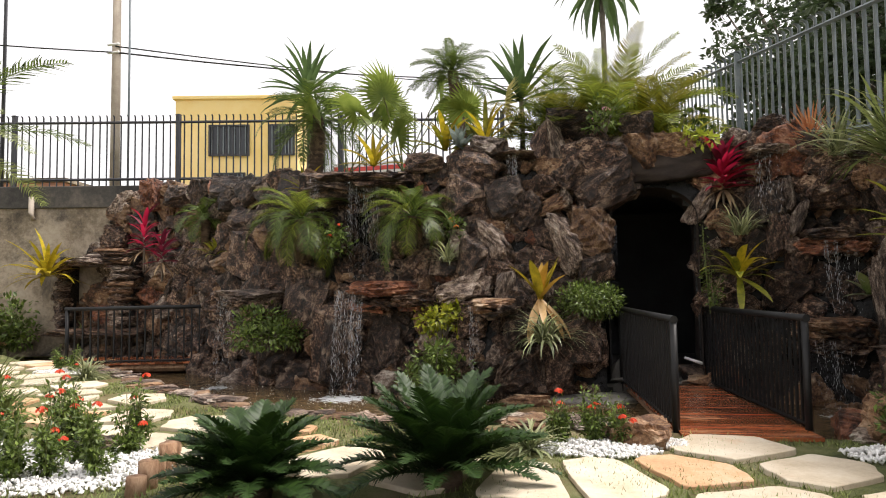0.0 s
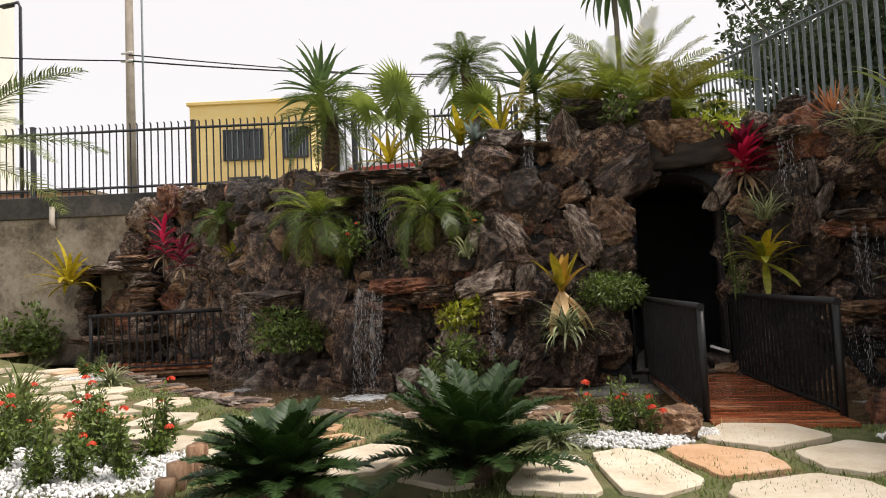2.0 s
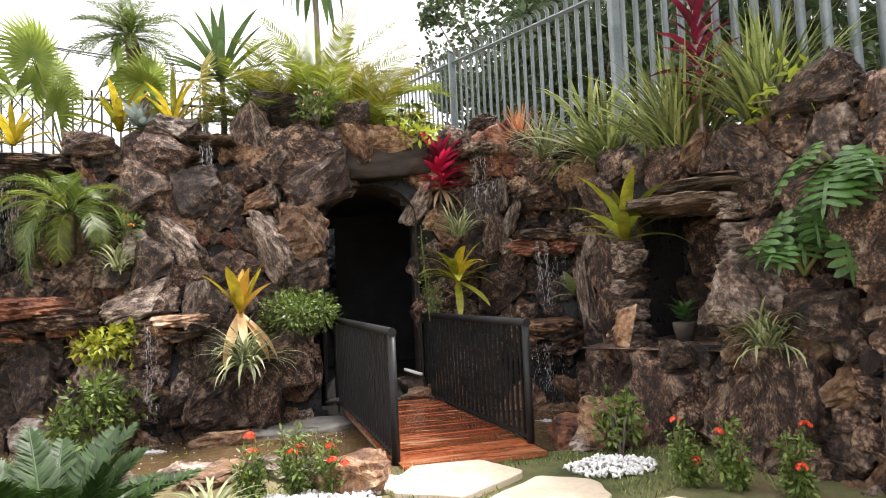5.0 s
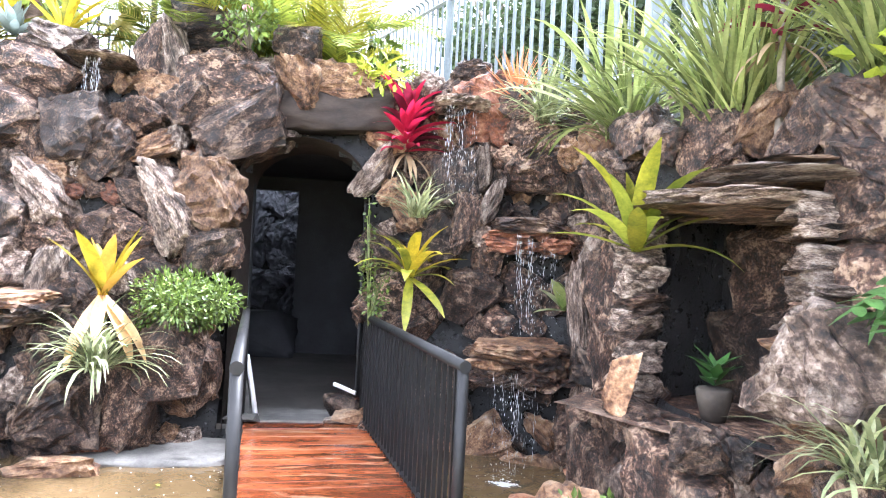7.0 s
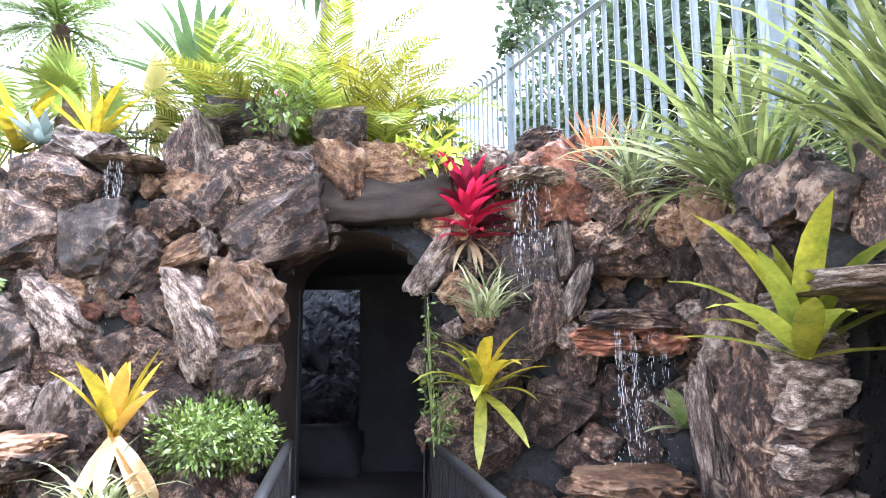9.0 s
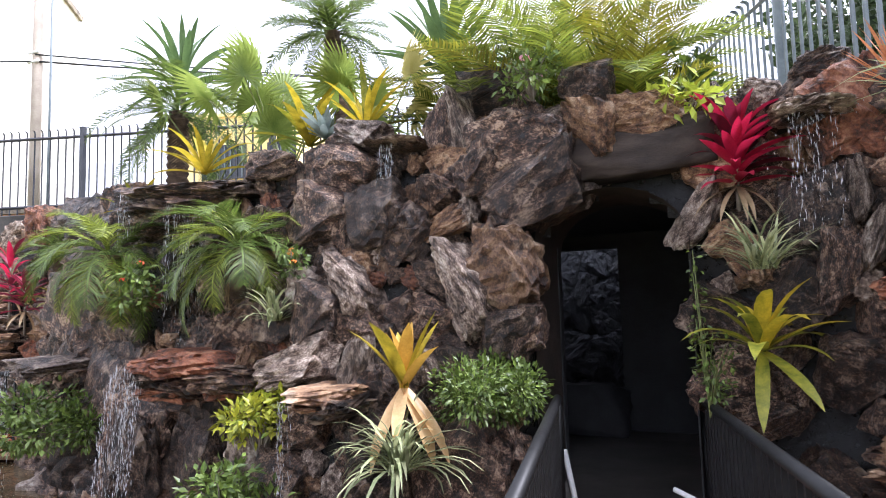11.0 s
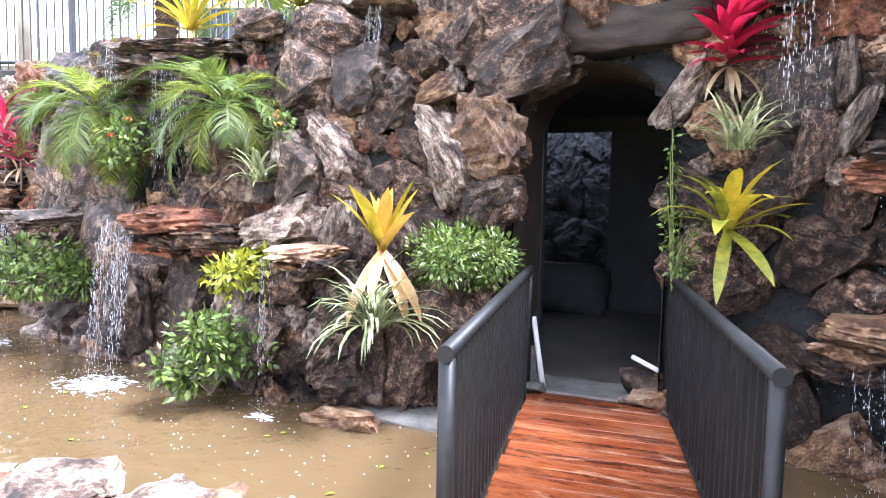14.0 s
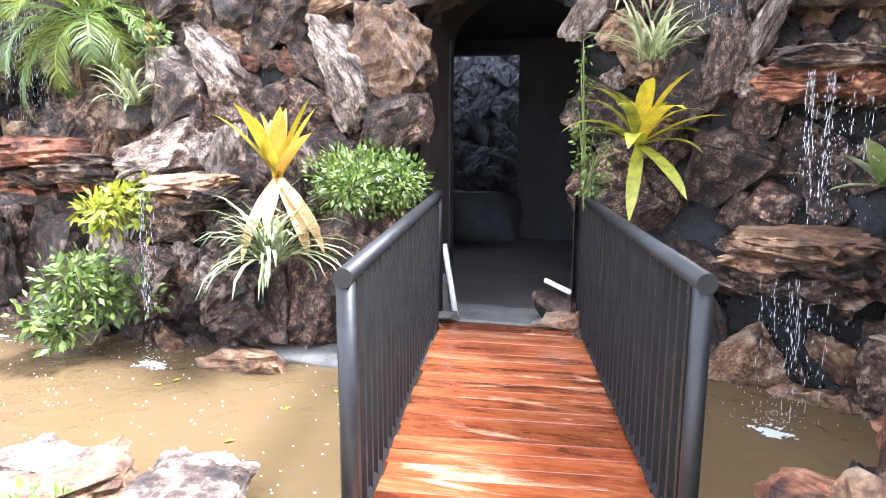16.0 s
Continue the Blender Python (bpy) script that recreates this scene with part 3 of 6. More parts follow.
# the stones that stand out: kind, x (or depth), z, width, height, thickness, tilt, proud
# by the far niche
FAR_STONES_A = [
    ("o", -8.20, 3.30, 0.46, 0.55, 0.40, 20, 0.1), ("t", -9.10, 2.90, 0.55, 0.46, 0.30, 10, 0.1), ("p", -9.00, 3.15, 0.55, 0.37, 0.30, -20, 0.06), ("t", -8.70, 2.55, 0.37, 0.28, 0.30, 40, 0.14),
    ("r", -8.40, 2.40, 0.46, 0.46, 0.30, 0, 0.1), ("p", -9.40, 1.90, 0.46, 0.55, 0.30, -30, 0.1), ("r", -9.20, 2.40, 0.46, 0.46, 0.30, 15, 0.1), ("t", -9.00, 2.10, 0.74, 0.18, 0.30, 4, 0.15),
    ("t", -10.00, 0.75, 0.46, 0.46, 0.30, 10, 0.12), ("r", -10.00, 0.30, 0.46, 0.46, 0.30, 0, 0.12), ("p", -10.10, 0.10, 0.64, 0.28, 0.40, 0, 0.2), ("r", -9.90, 1.20, 0.37, 0.37, 0.30, 0, 0.1),
]
# by the far niche
FAR_STONES_B = [
    ("r", -7.40, 3.20, 0.64, 0.37, 0.40, 10, 0.1), ("r", -6.60, 3.20, 0.55, 0.46, 0.40, -15, 0.1),
]
# round the falls
FALL_STONES_A = [
    ("r", -1.92, 0.75, 0.64, 0.55, 0.40, 15, 0.1), ("r", -2.58, 0.57, 0.64, 0.83, 0.40, 0, 0.1), ("r", -3.24, 0.94, 0.64, 0.83, 0.40, 10, 0.1), ("r", -2.72, 1.71, 0.31, 0.46, 0.30, 10, 0.1),
    ("r", -2.21, 1.51, 0.28, 0.28, 0.25, -10, 0.1), ("r", -2.96, 2.16, 0.55, 0.74, 0.30, -20, 0.08), ("r", -2.96, 2.77, 0.74, 0.46, 0.40, 0, 0.1), ("r", -3.80, 1.60, 0.74, 0.64, 0.40, 20, 0.1),
    ("r", -4.18, 0.66, 0.55, 0.74, 0.40, 0, 0.1), ("r", -3.80, 2.54, 0.64, 0.55, 0.40, -20, 0.1), ("r", -4.74, 2.45, 0.64, 0.55, 0.40, 20, 0.1), ("r", -4.56, 1.79, 0.55, 0.74, 0.40, -30, 0.1),
]
# round the falls
FALL_STONES_B = [
    ("r", -5.40, 3.10, 0.55, 0.37, 0.40, 10, 0.1), ("r", -2.22, 1.01, 0.79, 0.5, 0.4, 6, 0.16), ("r", -2.51, 0.39, 0.48, 0.75, 0.38, 4, 0.2), ("r", -1.78, 0.47, 0.37, 0.48, 0.3, -10, 0.14),
    ("r", -0.85, 0.34, 0.4, 0.44, 0.32, 20, 0.14), ("t", -1.37, 1.22, 0.31, 0.24, 0.19, -45, 0.22), ("r", -3.64, 0.29, 0.59, 0.64, 0.47, 10, 0.16),
]
# at the waterline
WATER_STONES = [
    ("r", 0.69, 0.61, 0.5, 0.5, 0.4, 0, 0.2), ("r", 0.43, 0.25, 0.38, 0.58, 0.31, 8, 0.16), ("r", 0.92, 0.41, 0.27, 0.5, 0.22, 0, 0.14), ("r", 0.03, 0.15, 0.5, 0.54, 0.4, -8, 0.08),
    ("r", 0.98, 1.47, 0.3, 0.39, 0.24, 0, 0.14), ("r", -4.85, 1.3, 0.44, 0.51, 0.35, -20, 0.1), ("r", 0.04, 0.7, 0.4, 0.45, 0.32, 8, 0.08), ("r", -0.69, 0.78, 0.38, 0.29, 0.23, 0, 0.1),
]
# round the spout
SPOUT_STONES_A = [
    ("r", -0.62, 2.94, 0.57, 0.43, 0.35, 25, 0.16), ("p", -0.51, 3.24, 0.41, 0.26, 0.21, 12, 0.12), ("r", -0.83, 2.5, 0.51, 0.51, 0.41, 15, 0.14), ("r", -0.22, 2.46, 0.45, 0.5, 0.36, -8, 0.14),
    ("p", -0.39, 1.85, 0.31, 0.56, 0.25, -30, 0.18), ("r", -0.61, 1.63, 0.34, 0.48, 0.27, 6, 0.18), ("r", -0.93, 2.19, 0.34, 0.23, 0.19, 0, 0.12), ("p", -0.71, 1.23, 0.61, 0.31, 0.25, -20, 0.24),
    ("p", -0.2, 1.22, 0.2, 0.4, 0.16, 4, 0.26), ("r", -0.51, 1, 0.48, 0.15, 0.16, 2, 0.22), ("r", -1.44, 3.07, 0.47, 0.23, 0.18, 4, 0.1), ("o", -1.47, 2.65, 0.15, 0.29, 0.16, -4, 0.12),
]
# round the spout
SPOUT_STONES_B = [
    ("r", -1.53, 2.44, 0.34, 0.38, 0.27, 10, 0.1),
]
# beside and over the doorway
DOOR_STONES_A = [
    ("r", 1.12, 2.58, 0.76, 0.48, 0.4, -28, 0.14), ("r", 0.95, 2.98, 0.72, 0.45, 0.36, 5, 0.14), ("t", 1.53, 3.03, 0.41, 0.38, 0.31, 15, 0.16), ("t", 1.95, 3.09, 0.48, 0.3, 0.24, 4, 0.12),
    ("p", 0.42, 3.23, 0.21, 0.6, 0.17, -14, 0.2), ("r", 0.24, 3.27, 0.28, 0.55, 0.22, 8, 0.1), ("r", 0.66, 3.6, 0.68, 0.38, 0.3, 5, 0.05), ("r", 1.54, 3.43, 0.39, 0.34, 0.27, 10, 0.05),
    ("r", 0.67, 2.75, 0.35, 0.29, 0.23, -25, 0.16), ("r", 0.26, 2.61, 0.31, 0.27, 0.22, 30, 0.1), ("t", 0.34, 2.31, 0.4, 0.21, 0.17, -28, 0.14), ("p", 0.55, 2.41, 0.2, 0.25, 0.16, 8, 0.2),
]
# beside and over the doorway
DOOR_STONES_B = [
    ("t", 0.9, 1.96, 0.47, 0.56, 0.38, 6, 0.16), ("p", 0.56, 1.82, 0.32, 0.73, 0.25, -28, 0.22), ("r", 0.95, 1.5, 0.38, 0.42, 0.31, 4, 0.14), ("r", 0.28, 1.57, 0.4, 0.34, 0.27, 20, 0.12),
    ("p", 0.31, 1.21, 0.18, 0.26, 0.16, 5, 0.2), ("r", 0.07, 1.62, 0.26, 0.26, 0.21, -30, 0.1), ("s", 1.88, 2.84, .95, .36, .3, -4, .03),
]
# round the ledges
LEDGE_STONES_A = [
    ("p", 2.28, 2.29, 0.5, 0.2, 0.16, -52, 0.12), ("r", 3, 2.22, 0.36, 0.49, 0.29, -6, 0.12), ("p", 3.18, 2.33, 0.15, 0.4, 0.16, 4, 0.18), ("p", 3.28, 2.04, 0.13, 0.4, 0.16, 14, 0.24),
    ("r", 3.07, 1.84, 0.21, 0.5, 0.17, 6, 0.14), ("r", 3.13, 1.18, 0.43, 0.42, 0.34, 14, 0.2), ("r", 3.61, 2.37, 0.45, 0.49, 0.36, 4, 0.12), ("t", 3.83, 2.46, 0.23, 0.24, 0.18, 24, 0.2),
    ("r", 3.93, 2.23, 0.27, 0.39, 0.21, -10, 0.12), ("r", 3.07, 3.3, 0.33, 0.24, 0.19, 0, 0.06), ("p", 2.73, 3.19, 0.27, 0.23, 0.18, -30, 0.12), ("r", 4.03, 2.79, 0.36, 0.22, 0.18, 8, 0.1),
]
# round the ledges
LEDGE_STONES_B = [
    ("p", 4.12, 1.94, 0.29, 0.32, 0.23, -10, 0.16), ("r", 4.02, 2, 0.22, 0.26, 0.18, 14, 0.12), ("r", 3.93, 2.69, 0.44, 0.18, 0.16, 6, 0.1), ("r", 3.27, 1.54, 0.25, 0.29, 0.2, 0, 0.1),
    ("r", 2.6, 0.88, 0.37, 0.24, 0.2, 0, 0.14), ("p", 3.95, 1.04, .15, .87, .2, -6, .3), ("p", 3.98, .43, .17, .46, .2, 6, .3),
]
# beside the path
PATH_STONES_A = [
    ("r", 6.75, 0.1, 0.4, 0.7, 0.25, 2, 0), ("r", 5.95, 0.32, 0.58, 0.68, 0.46, -3, 0.12), ("r", 5.36, 0.34, 0.46, 0.69, 0.37, 4, 0.12), ("r", 4.98, 0.45, 0.36, 0.67, 0.29, -3, 0.12),
    ("t", 5.3, 0.74, 0.22, 0.34, 0.18, 12, 0.16), ("r", 6.07, 2.2, 0.36, 0.4, 0.2, 0, 0.02), ("t", 5.79, 2.28, 0.25, 0.34, 0.2, 6, 0.12), ("r", 5.54, 2.2, 0.28, 0.35, 0.22, 28, 0.12),
    ("r", 4.78, 2.47, 0.51, 0.34, 0.27, -8, 0.1), ("r", 4.74, 0.98, 0.37, 0.32, 0.26, 8, 0.12), ("r", 5.18, 1.87, 0.41, 0.44, 0.33, 0, 0.05), ("r", 6.3, 0.66, 0.33, 0.21, 0.17, 10, 0.2),
]
# beside the path
PATH_STONES_B = [
    ("r", 5.73, 0.7, 0.25, 0.19, 0.16, -8, 0.2), ("r", 5.12, 0.66, 0.27, 0.19, 0.16, 30, 0.2), ("r", 4.96, 1.42, 0.35, 0.45, 0.28, 0, 0.05), ("r", 8.15, 2.35, 0.45, 0.33, 0.26, 0, 0.1),
    ("r", 6.6, .3, .3, .4, .2, 6, .05), ("r", 7, .8, .35, 1.1, .3, 4, .1), ("r", 7, 1.4, .45, .6, .3, 0, .1), ("r", 6.8, 2, .45, .45, .3, 10, .1),
    ("r", 4.1, .5, .6, .95, .35, 5, .1), ("r", 4.4, 1.5, .5, .6, .3, 0, .1), ("r", 3.8, 2.4, .4, .36, .3, -10, .1), ("r", 3.6, 1.4, .6, .7, .35, 0, .1),
]


def build_stones():
    rnd = random.Random(11)
    taken = []
    count = 0
    for kind, x, z, w, h, d, tilt, proud in itertools.chain(FAR_STONES_A, FAR_STONES_B, FALL_STONES_A, FALL_STONES_B, WATER_STONES, SPOUT_STONES_A, SPOUT_STONES_B, DOOR_STONES_A, DOOR_STONES_B, LEDGE_STONES_A, LEDGE_STONES_B):
        p = on_face(x, z, proud)
        me = SET[kind][rnd.randrange(len(SET[kind]))]
        facing = 0.0
        share("stone", me, ROCKWALL, Matrix.Translation(p) @ Matrix.Rotation(-facing, 4, "Z") @ Matrix.Rotation(radians(tilt), 4, "Y") @ Matrix.Diagonal((w * 0.94, d * 1.1, h * 0.94, 1)))
        taken.append((p, (w + h) / 4 * 1.04))
        count += 1
    for kind, y, z, w, h, d, tilt, proud in itertools.chain(PATH_STONES_A, PATH_STONES_B):
        p = on_side(y, z, proud)
        share("stone", SET[kind][rnd.randrange(len(SET[kind]))], ROCKWALL, Matrix.Translation(p) @ Matrix.Rotation(-1.19, 4, "Z") @ Matrix.Rotation(radians(tilt), 4, "Y") @ Matrix.Diagonal((w * 0.9, d, h * 0.9, 1)))
        taken.append((p, (w + h) / 5))
        count += 1
    rest = []
    for _ in range(12000):
        u, size = rnd.uniform(0, LENGTH * 0.93), rnd.choice((0.46, 0.38, 0.32, 0.26, 0.2, 0.16, 0.13))
        top = lerp_knots(KNOTS, u)[5]
        z = rnd.uniform(-0.35, top + 0.02)
        p = face_point(u, z)
        if -2.95 < p.x < -2.05 and 1.55 < z < 2.6:
            continue
        if p.y > 8.2 and 0.9 < p.x < 2.38 and z < 2.55:
            continue
        if KNOTS[18][0] - 0.05 < u < KNOTS[20][0] + 0.15 and 0.7 < z < 2.1:
            continue
        # few stones here: the bare near-black mortar stands in for a shaded hollow
        if p.y > 7.0 and 2.85 < p.x < 4.1 and z < 1.66 and rnd.random() < (0.93 if z > 0.1 else 0.55):
            continue
        if any((p - q).length < (size * 0.5 + r) * 0.76 for q, r in taken):
            continue
        taken.append((p, size * 0.5))
        kind = rnd.choices("rtpo", (71, 17, 9, 3) if p.x > -7.6 else (34, 28, 32, 6))[0]
        x, y, s, bx, by, _ = lerp_knots(KNOTS, u)
        m = Matrix.Translation(p - Vector((bx, by, 0)) * 0.06) @ Matrix.Rotation(math.atan2(-bx, by), 4, "Z") @ Matrix.Rotation(rnd.uniform(-1.2, 1.2), 4, "Y") @ Matrix.Diagonal((size * rnd.uniform(.9, 1.25), size * 0.75, size * rnd.uniform(.8, 1.15), 1))
        rest.append((abs(p.x - 1.2) + 0.3 * p.z, SET[kind][rnd.randrange(len(SET[kind]))], m))
    rest.sort(key=lambda r: r[0])
    for _, me, m in rest[:max(0, 295 - count)]:
        share("stone", me, ROCKWALL, m)
    verts, faces, mats = [], [], []
    order = [M_ROCK, M_TAN, M_PALE, M_ORANGE]
    for _, me, m in rest[max(0, 295 - count):]:
        base = len(verts)
        verts += [m @ v.co for v in me.vertices]
        faces += [[base + i for i in f.vertices] for f in me.polygons]
        mats += [order.index(me.materials[0])] * len(me.polygons)
    if verts:
        ob = raw("small_stones", verts, faces, M_ROCKS, ROCKWALL, smooth=False)
        for mt in order[1:]:
            ob.data.materials.append(mt)
        ob.data.polygons.foreach_set("material_index", mats)
        tagged(ob, kind="stuff")


build_stones()


def slab(name, at, size, mat, label, seed, rz=0.0, tilt=0.0, layers=2, under=None):
    """A broken flat stone ledge: a split top and ragged thin layers under it."""
    rnd = random.Random(seed)
    w, d, h = size
    top = link(name, rock_bm(seed, (w * .8, d, h), points=30, rough=0.16, freq=3.4, cuts=6, bands=.2), mat, smooth=False)
    top.matrix_basis = Matrix.LocRotScale(at, Euler((tilt, 0, rz)), None)
    tagged(top, label, "rock ledge")
    for k in range(layers * 3):
        row, col = 1 + k // 3, k % 3 - 1
        lay = part("layer", rock_bm(seed + 1 + k, (w * rnd.uniform(.34, .55), d * rnd.uniform(.6, .95), h * rnd.uniform(.7, 1.2)), points=18, rough=0.17, freq=3.4, cuts=4, bands=.2), mat if under is None or rnd.random() < .25 else under, top, smooth=False)
        lay.location = (w * (.29 * col + rnd.uniform(-.07, .07)), d * rnd.uniform(-.06, .16), -h * .5 * row + h * rnd.uniform(-.1, .15))
        lay.rotation_euler = (rnd.uniform(-.08, .08), rnd.uniform(-.09, .09), rnd.uniform(-.5, .5))
    return top


slab("rock_ledge", (-1.85, 8.3, 1.27), (.95, .72, .15), M_ORANGE, "broad rust-orange stone ledge the water spills over", 301, 0.05, 0.05, 3, M_ROCK)
slab("rock_ledge", (-4.2, 8.75, 1.2), (.95, .7, .13), M_PALE, "wet grey stone ledge under a small cascade", 311, -0.3, 0.05, 2, M_ROCK)
slab("rock_ledge", (-.16, 8.9, 3.1), (.55, .5, .07), M_PALE, "pale flat stone spout at the wall's crest", 321, 0.1, 0.03, 1, M_ROCK)
slab("rock_ledge", (-2.5, 8.85, 2.88), (1.4, .6, .12), M_ROCK, "dark wet stone lip of the upper cascade", 331, 0, 0.03, 2)
slab("rock_ledge", (-.3, 7.95, 1.05), (.5, .5, .11), M_TAN, "dark wet ledge with thin dripping water", 341, 0.1, 0.03, 2, M_ROCK)
slab("rock_ledge", (3.62, 8.3, 1.82), (.56, .5, .11), M_ROCK, "layered orange-brown stone ledge in the cascade", 351, -0.1, 0.02, 3, M_ORANGE)
slab("rock_ledge", (3.55, 8.1, .8), (.72, .6, .12), M_TAN, "layered brown stone ledge below the cascade", 361, -0.2, 0.02, 4, M_ROCK)
slab("rock_ledge", (3.05, 8.8, 2.93), (.48, .5, .08), M_PALE, "thin grey stone spout above the cascade", 371, 0, 0.02, 1, M_ROCK)


# ---- stacked-stone niches ----
def build_niche(at, rz, size, label, seed, potted):
    """Two piers of stacked flat stones carrying a roof of slabs, with a dark hollow between."""
    top = root("stone_niche", at, label, "stone niche", rz=rz, size=size)
    rnd = random.Random(seed)
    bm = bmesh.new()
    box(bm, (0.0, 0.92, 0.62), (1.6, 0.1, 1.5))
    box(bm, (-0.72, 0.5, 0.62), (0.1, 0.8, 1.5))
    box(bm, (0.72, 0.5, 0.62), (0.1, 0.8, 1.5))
    # near-black panels paint the hollow's shade
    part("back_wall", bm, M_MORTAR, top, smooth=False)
    flat = [to_mesh(rock_bm(seed + 60 + k, points=16, rough=0.1, freq=3), "flat_stone", (M_PALE, M_ROCK, M_PALE, M_TAN)[k % 4], False) for k in range(8)]
    for side in (-1, 1):
        z = 0.0
        while z < 1.22:
            h = rnd.uniform(0.06, 0.12)
            thin = side < 0
            for depth in (0.1,) if thin else (0.1, 0.42):
                share("flat_stone", rnd.choice(flat), top, Matrix.LocRotScale((side * (0.68 if thin else 0.58) + rnd.uniform(-.04, .04), depth * (.6 if thin else 1), z + h / 2), Euler((rnd.uniform(-.05, .05), rnd.uniform(-.05, .05), rnd.uniform(-.4, .4))), (rnd.uniform(.2, .3) if thin else rnd.uniform(.28, .42), .26 if thin else .4, h * 1.2)))
            z += h * 0.85
    for k in range(7):
        share("flat_stone", flat[(1, 3, 1, 3, 2, 1, 3)[k]], top, Matrix.LocRotScale((rnd.uniform(-.05, .45), rnd.uniform(0.05, .5), 1.22 + 0.04 * k), Euler((rnd.uniform(-.04, .04), rnd.uniform(-.04, .04), rnd.uniform(-.5, .5))), (rnd.uniform(.5, .85), .7, .09)))
    share("flat_stone", flat[1], top, Matrix.LocRotScale((-.22, 0.2, 1.24), Euler((0, 0, .1)), (.8, .6, .09)))
    share("flat_stone", flat[0], top, Matrix.LocRotScale((-.18, 0.02, 1.3), Euler((0, 0, -.15)), (.6, .4, .08)))
    share("flat_stone", flat[2], top, Matrix.LocRotScale((.3, -.1, 1.27), Euler((0, 0, .2)), (.45, .35, .08)))
    for x, z, w, h in ((-.3, .3, .5, .62), (.25, .45, .55, .85), (-.2, .9, .5, .5)):
        share("stone", ROCKS[int(w * 20) % 12], top, Matrix.LocRotScale((x, .84, z), Euler((0, x, 0)), (w, .2, h)))
    share("flat_stone", flat[1], top, Matrix.LocRotScale((0, 0.3, -0.06), Euler((0, 0, 0)), (1.8, 1.0, .14)))


build_niche((4.02, 5.9, .72), -1.19, 0.9, "niche of stacked flat stones with a slab roof", 3, True)
build_niche((-9.3, 10.95, .5), 0.1, 1.1, "small niche of stacked flat stones beside the concrete wall", 9, False)


# ---- bridges ----
def railing(name, a, b, height, gap, label, rake=0.0):
    a, b = Vector(a), Vector(b)
    d = (b - a)
    total = d.length
    d.normalize()
    top = root(name, a, label, "railing")
    for k in (0, 1):
        bm = bmesh.new()
        p = d * total * k
        tube(bm, [p + Vector((0, 0, -0.1)), p + Vector((0, 0, height - 0.02))], 0.032, 12)
        part("post", bm, M_STEEL, top)
    bm = bmesh.new()
    e = d * 0.035
    tube(bm, [Vector((0, 0, height)) - e, Vector((0, 0, height)) + d * total + e], 0.033, 12)
    rail = part("handrail", bm, M_STEEL, top)
    rail.data.polygons.foreach_set("use_smooth", [len(f.vertices) == 4 for f in rail.data.polygons])
    bm = bmesh.new()
    tube(bm, [Vector((0, 0, 0.05)), Vector((0, 0, 0.05)) + d * total], 0.018, 4)
    part("bottom_rail", bm, M_STEEL, top, smooth=False)
    bm = bmesh.new()
    box(bm, (0, 0, height / 2), (0.022, 0.022, height - 0.04), Matrix.Rotation(math.atan2(d.y, d.x), 4, "Z"))
    me = to_mesh(bm, "baluster", M_STEEL)
    me.polygons.foreach_set("use_smooth", [False] * len(me.polygons))
    n = int(total / gap)
    for k in range(1, n):
        share("baluster", me, top, Matrix.Translation(d * total * k / n))


def bridge(name, l0, r0, l1, r1, label, mat):
    """Planks laid across from the near edge l0-r0 to the far edge l1-r1 on two beams."""
    l0, r0, l1, r1 = (Vector(p) for p in (l0, r0, l1, r1))
    top = root(name, (l0 + r0) / 2, label, "footbridge")
    inv = Matrix.Translation(-(l0 + r0) / 2)
    rnd = random.Random(4)
    n = max(6, int(((l1 + r1) / 2 - (l0 + r0) / 2).length / 0.115))
    for k in range(n):
        f, g = k / n + 0.0006, (k + 1) / n - 0.0006
        z = rnd.uniform(-0.004, 0.004)
        q = [l0.lerp(l1, f), r0.lerp(r1, f), r0.lerp(r1, g), l0.lerp(l1, g)]
        e = (r0 - l0).normalized() * rnd.uniform(0.0, 0.03)
        q = [q[0] - e, q[1] + e, q[2] + e, q[3] - e]
        bm = bmesh.new()
        hi = [bm.verts.new(p + Vector((0, 0, z))) for p in q]
        lo = [bm.verts.new(p + Vector((0, 0, z - 0.035))) for p in q]
        bm.faces.new(hi)
        bm.faces.new(lo[::-1])
        for i in range(4):
            bm.faces.new((hi[i], lo[i], lo[(i + 1) % 4], hi[(i + 1) % 4]))
        bmesh.ops.bevel(bm, geom=bm.edges[:], offset=0.002, segments=1, affect="EDGES")
        c = (q[0] + q[2]) / 2
        bm.transform(Matrix.Translation(-c))
        ob = part("plank", bm, mat, top, smooth=False)
        ob.location = inv @ c
    for f in (0.06, 0.94):
        bm = bmesh.new()
        tube(bm, [inv @ (l0.lerp(r0, f) + Vector((0, 0, -0.1))), inv @ (l1.lerp(r1, f) + Vector((0, 0, -0.1)))], 0.06, 4)
        part("beam", bm, M_LOG, top, smooth=False)


bridge("footbridge", (1.74, 5.68, 0.01), (2.82, 5.85, 0.01), (1.28, 8.66, 0.01), (2.29, 8.72, 0.01), "wet red-brown plank footbridge leading to the cave", M_WOOD)
railing("railing", (1.69, 5.92, 0.0), (1.24, 8.68, 0.0), 0.96, 0.1, "charcoal steel railing along the footbridge")
railing("railing", (2.78, 6.14, 0.0), (2.25, 8.85, 0.0), 0.96, 0.1, "charcoal steel railing along the footbridge")
bridge("footbridge", (-8.0, 8.85, 0.05), (-8.5, 9.75, 0.05), (-5.35, 9.75, 0.06), (-5.9, 10.6, 0.06), "far low footbridge with a reddish deck", M_WOOD)
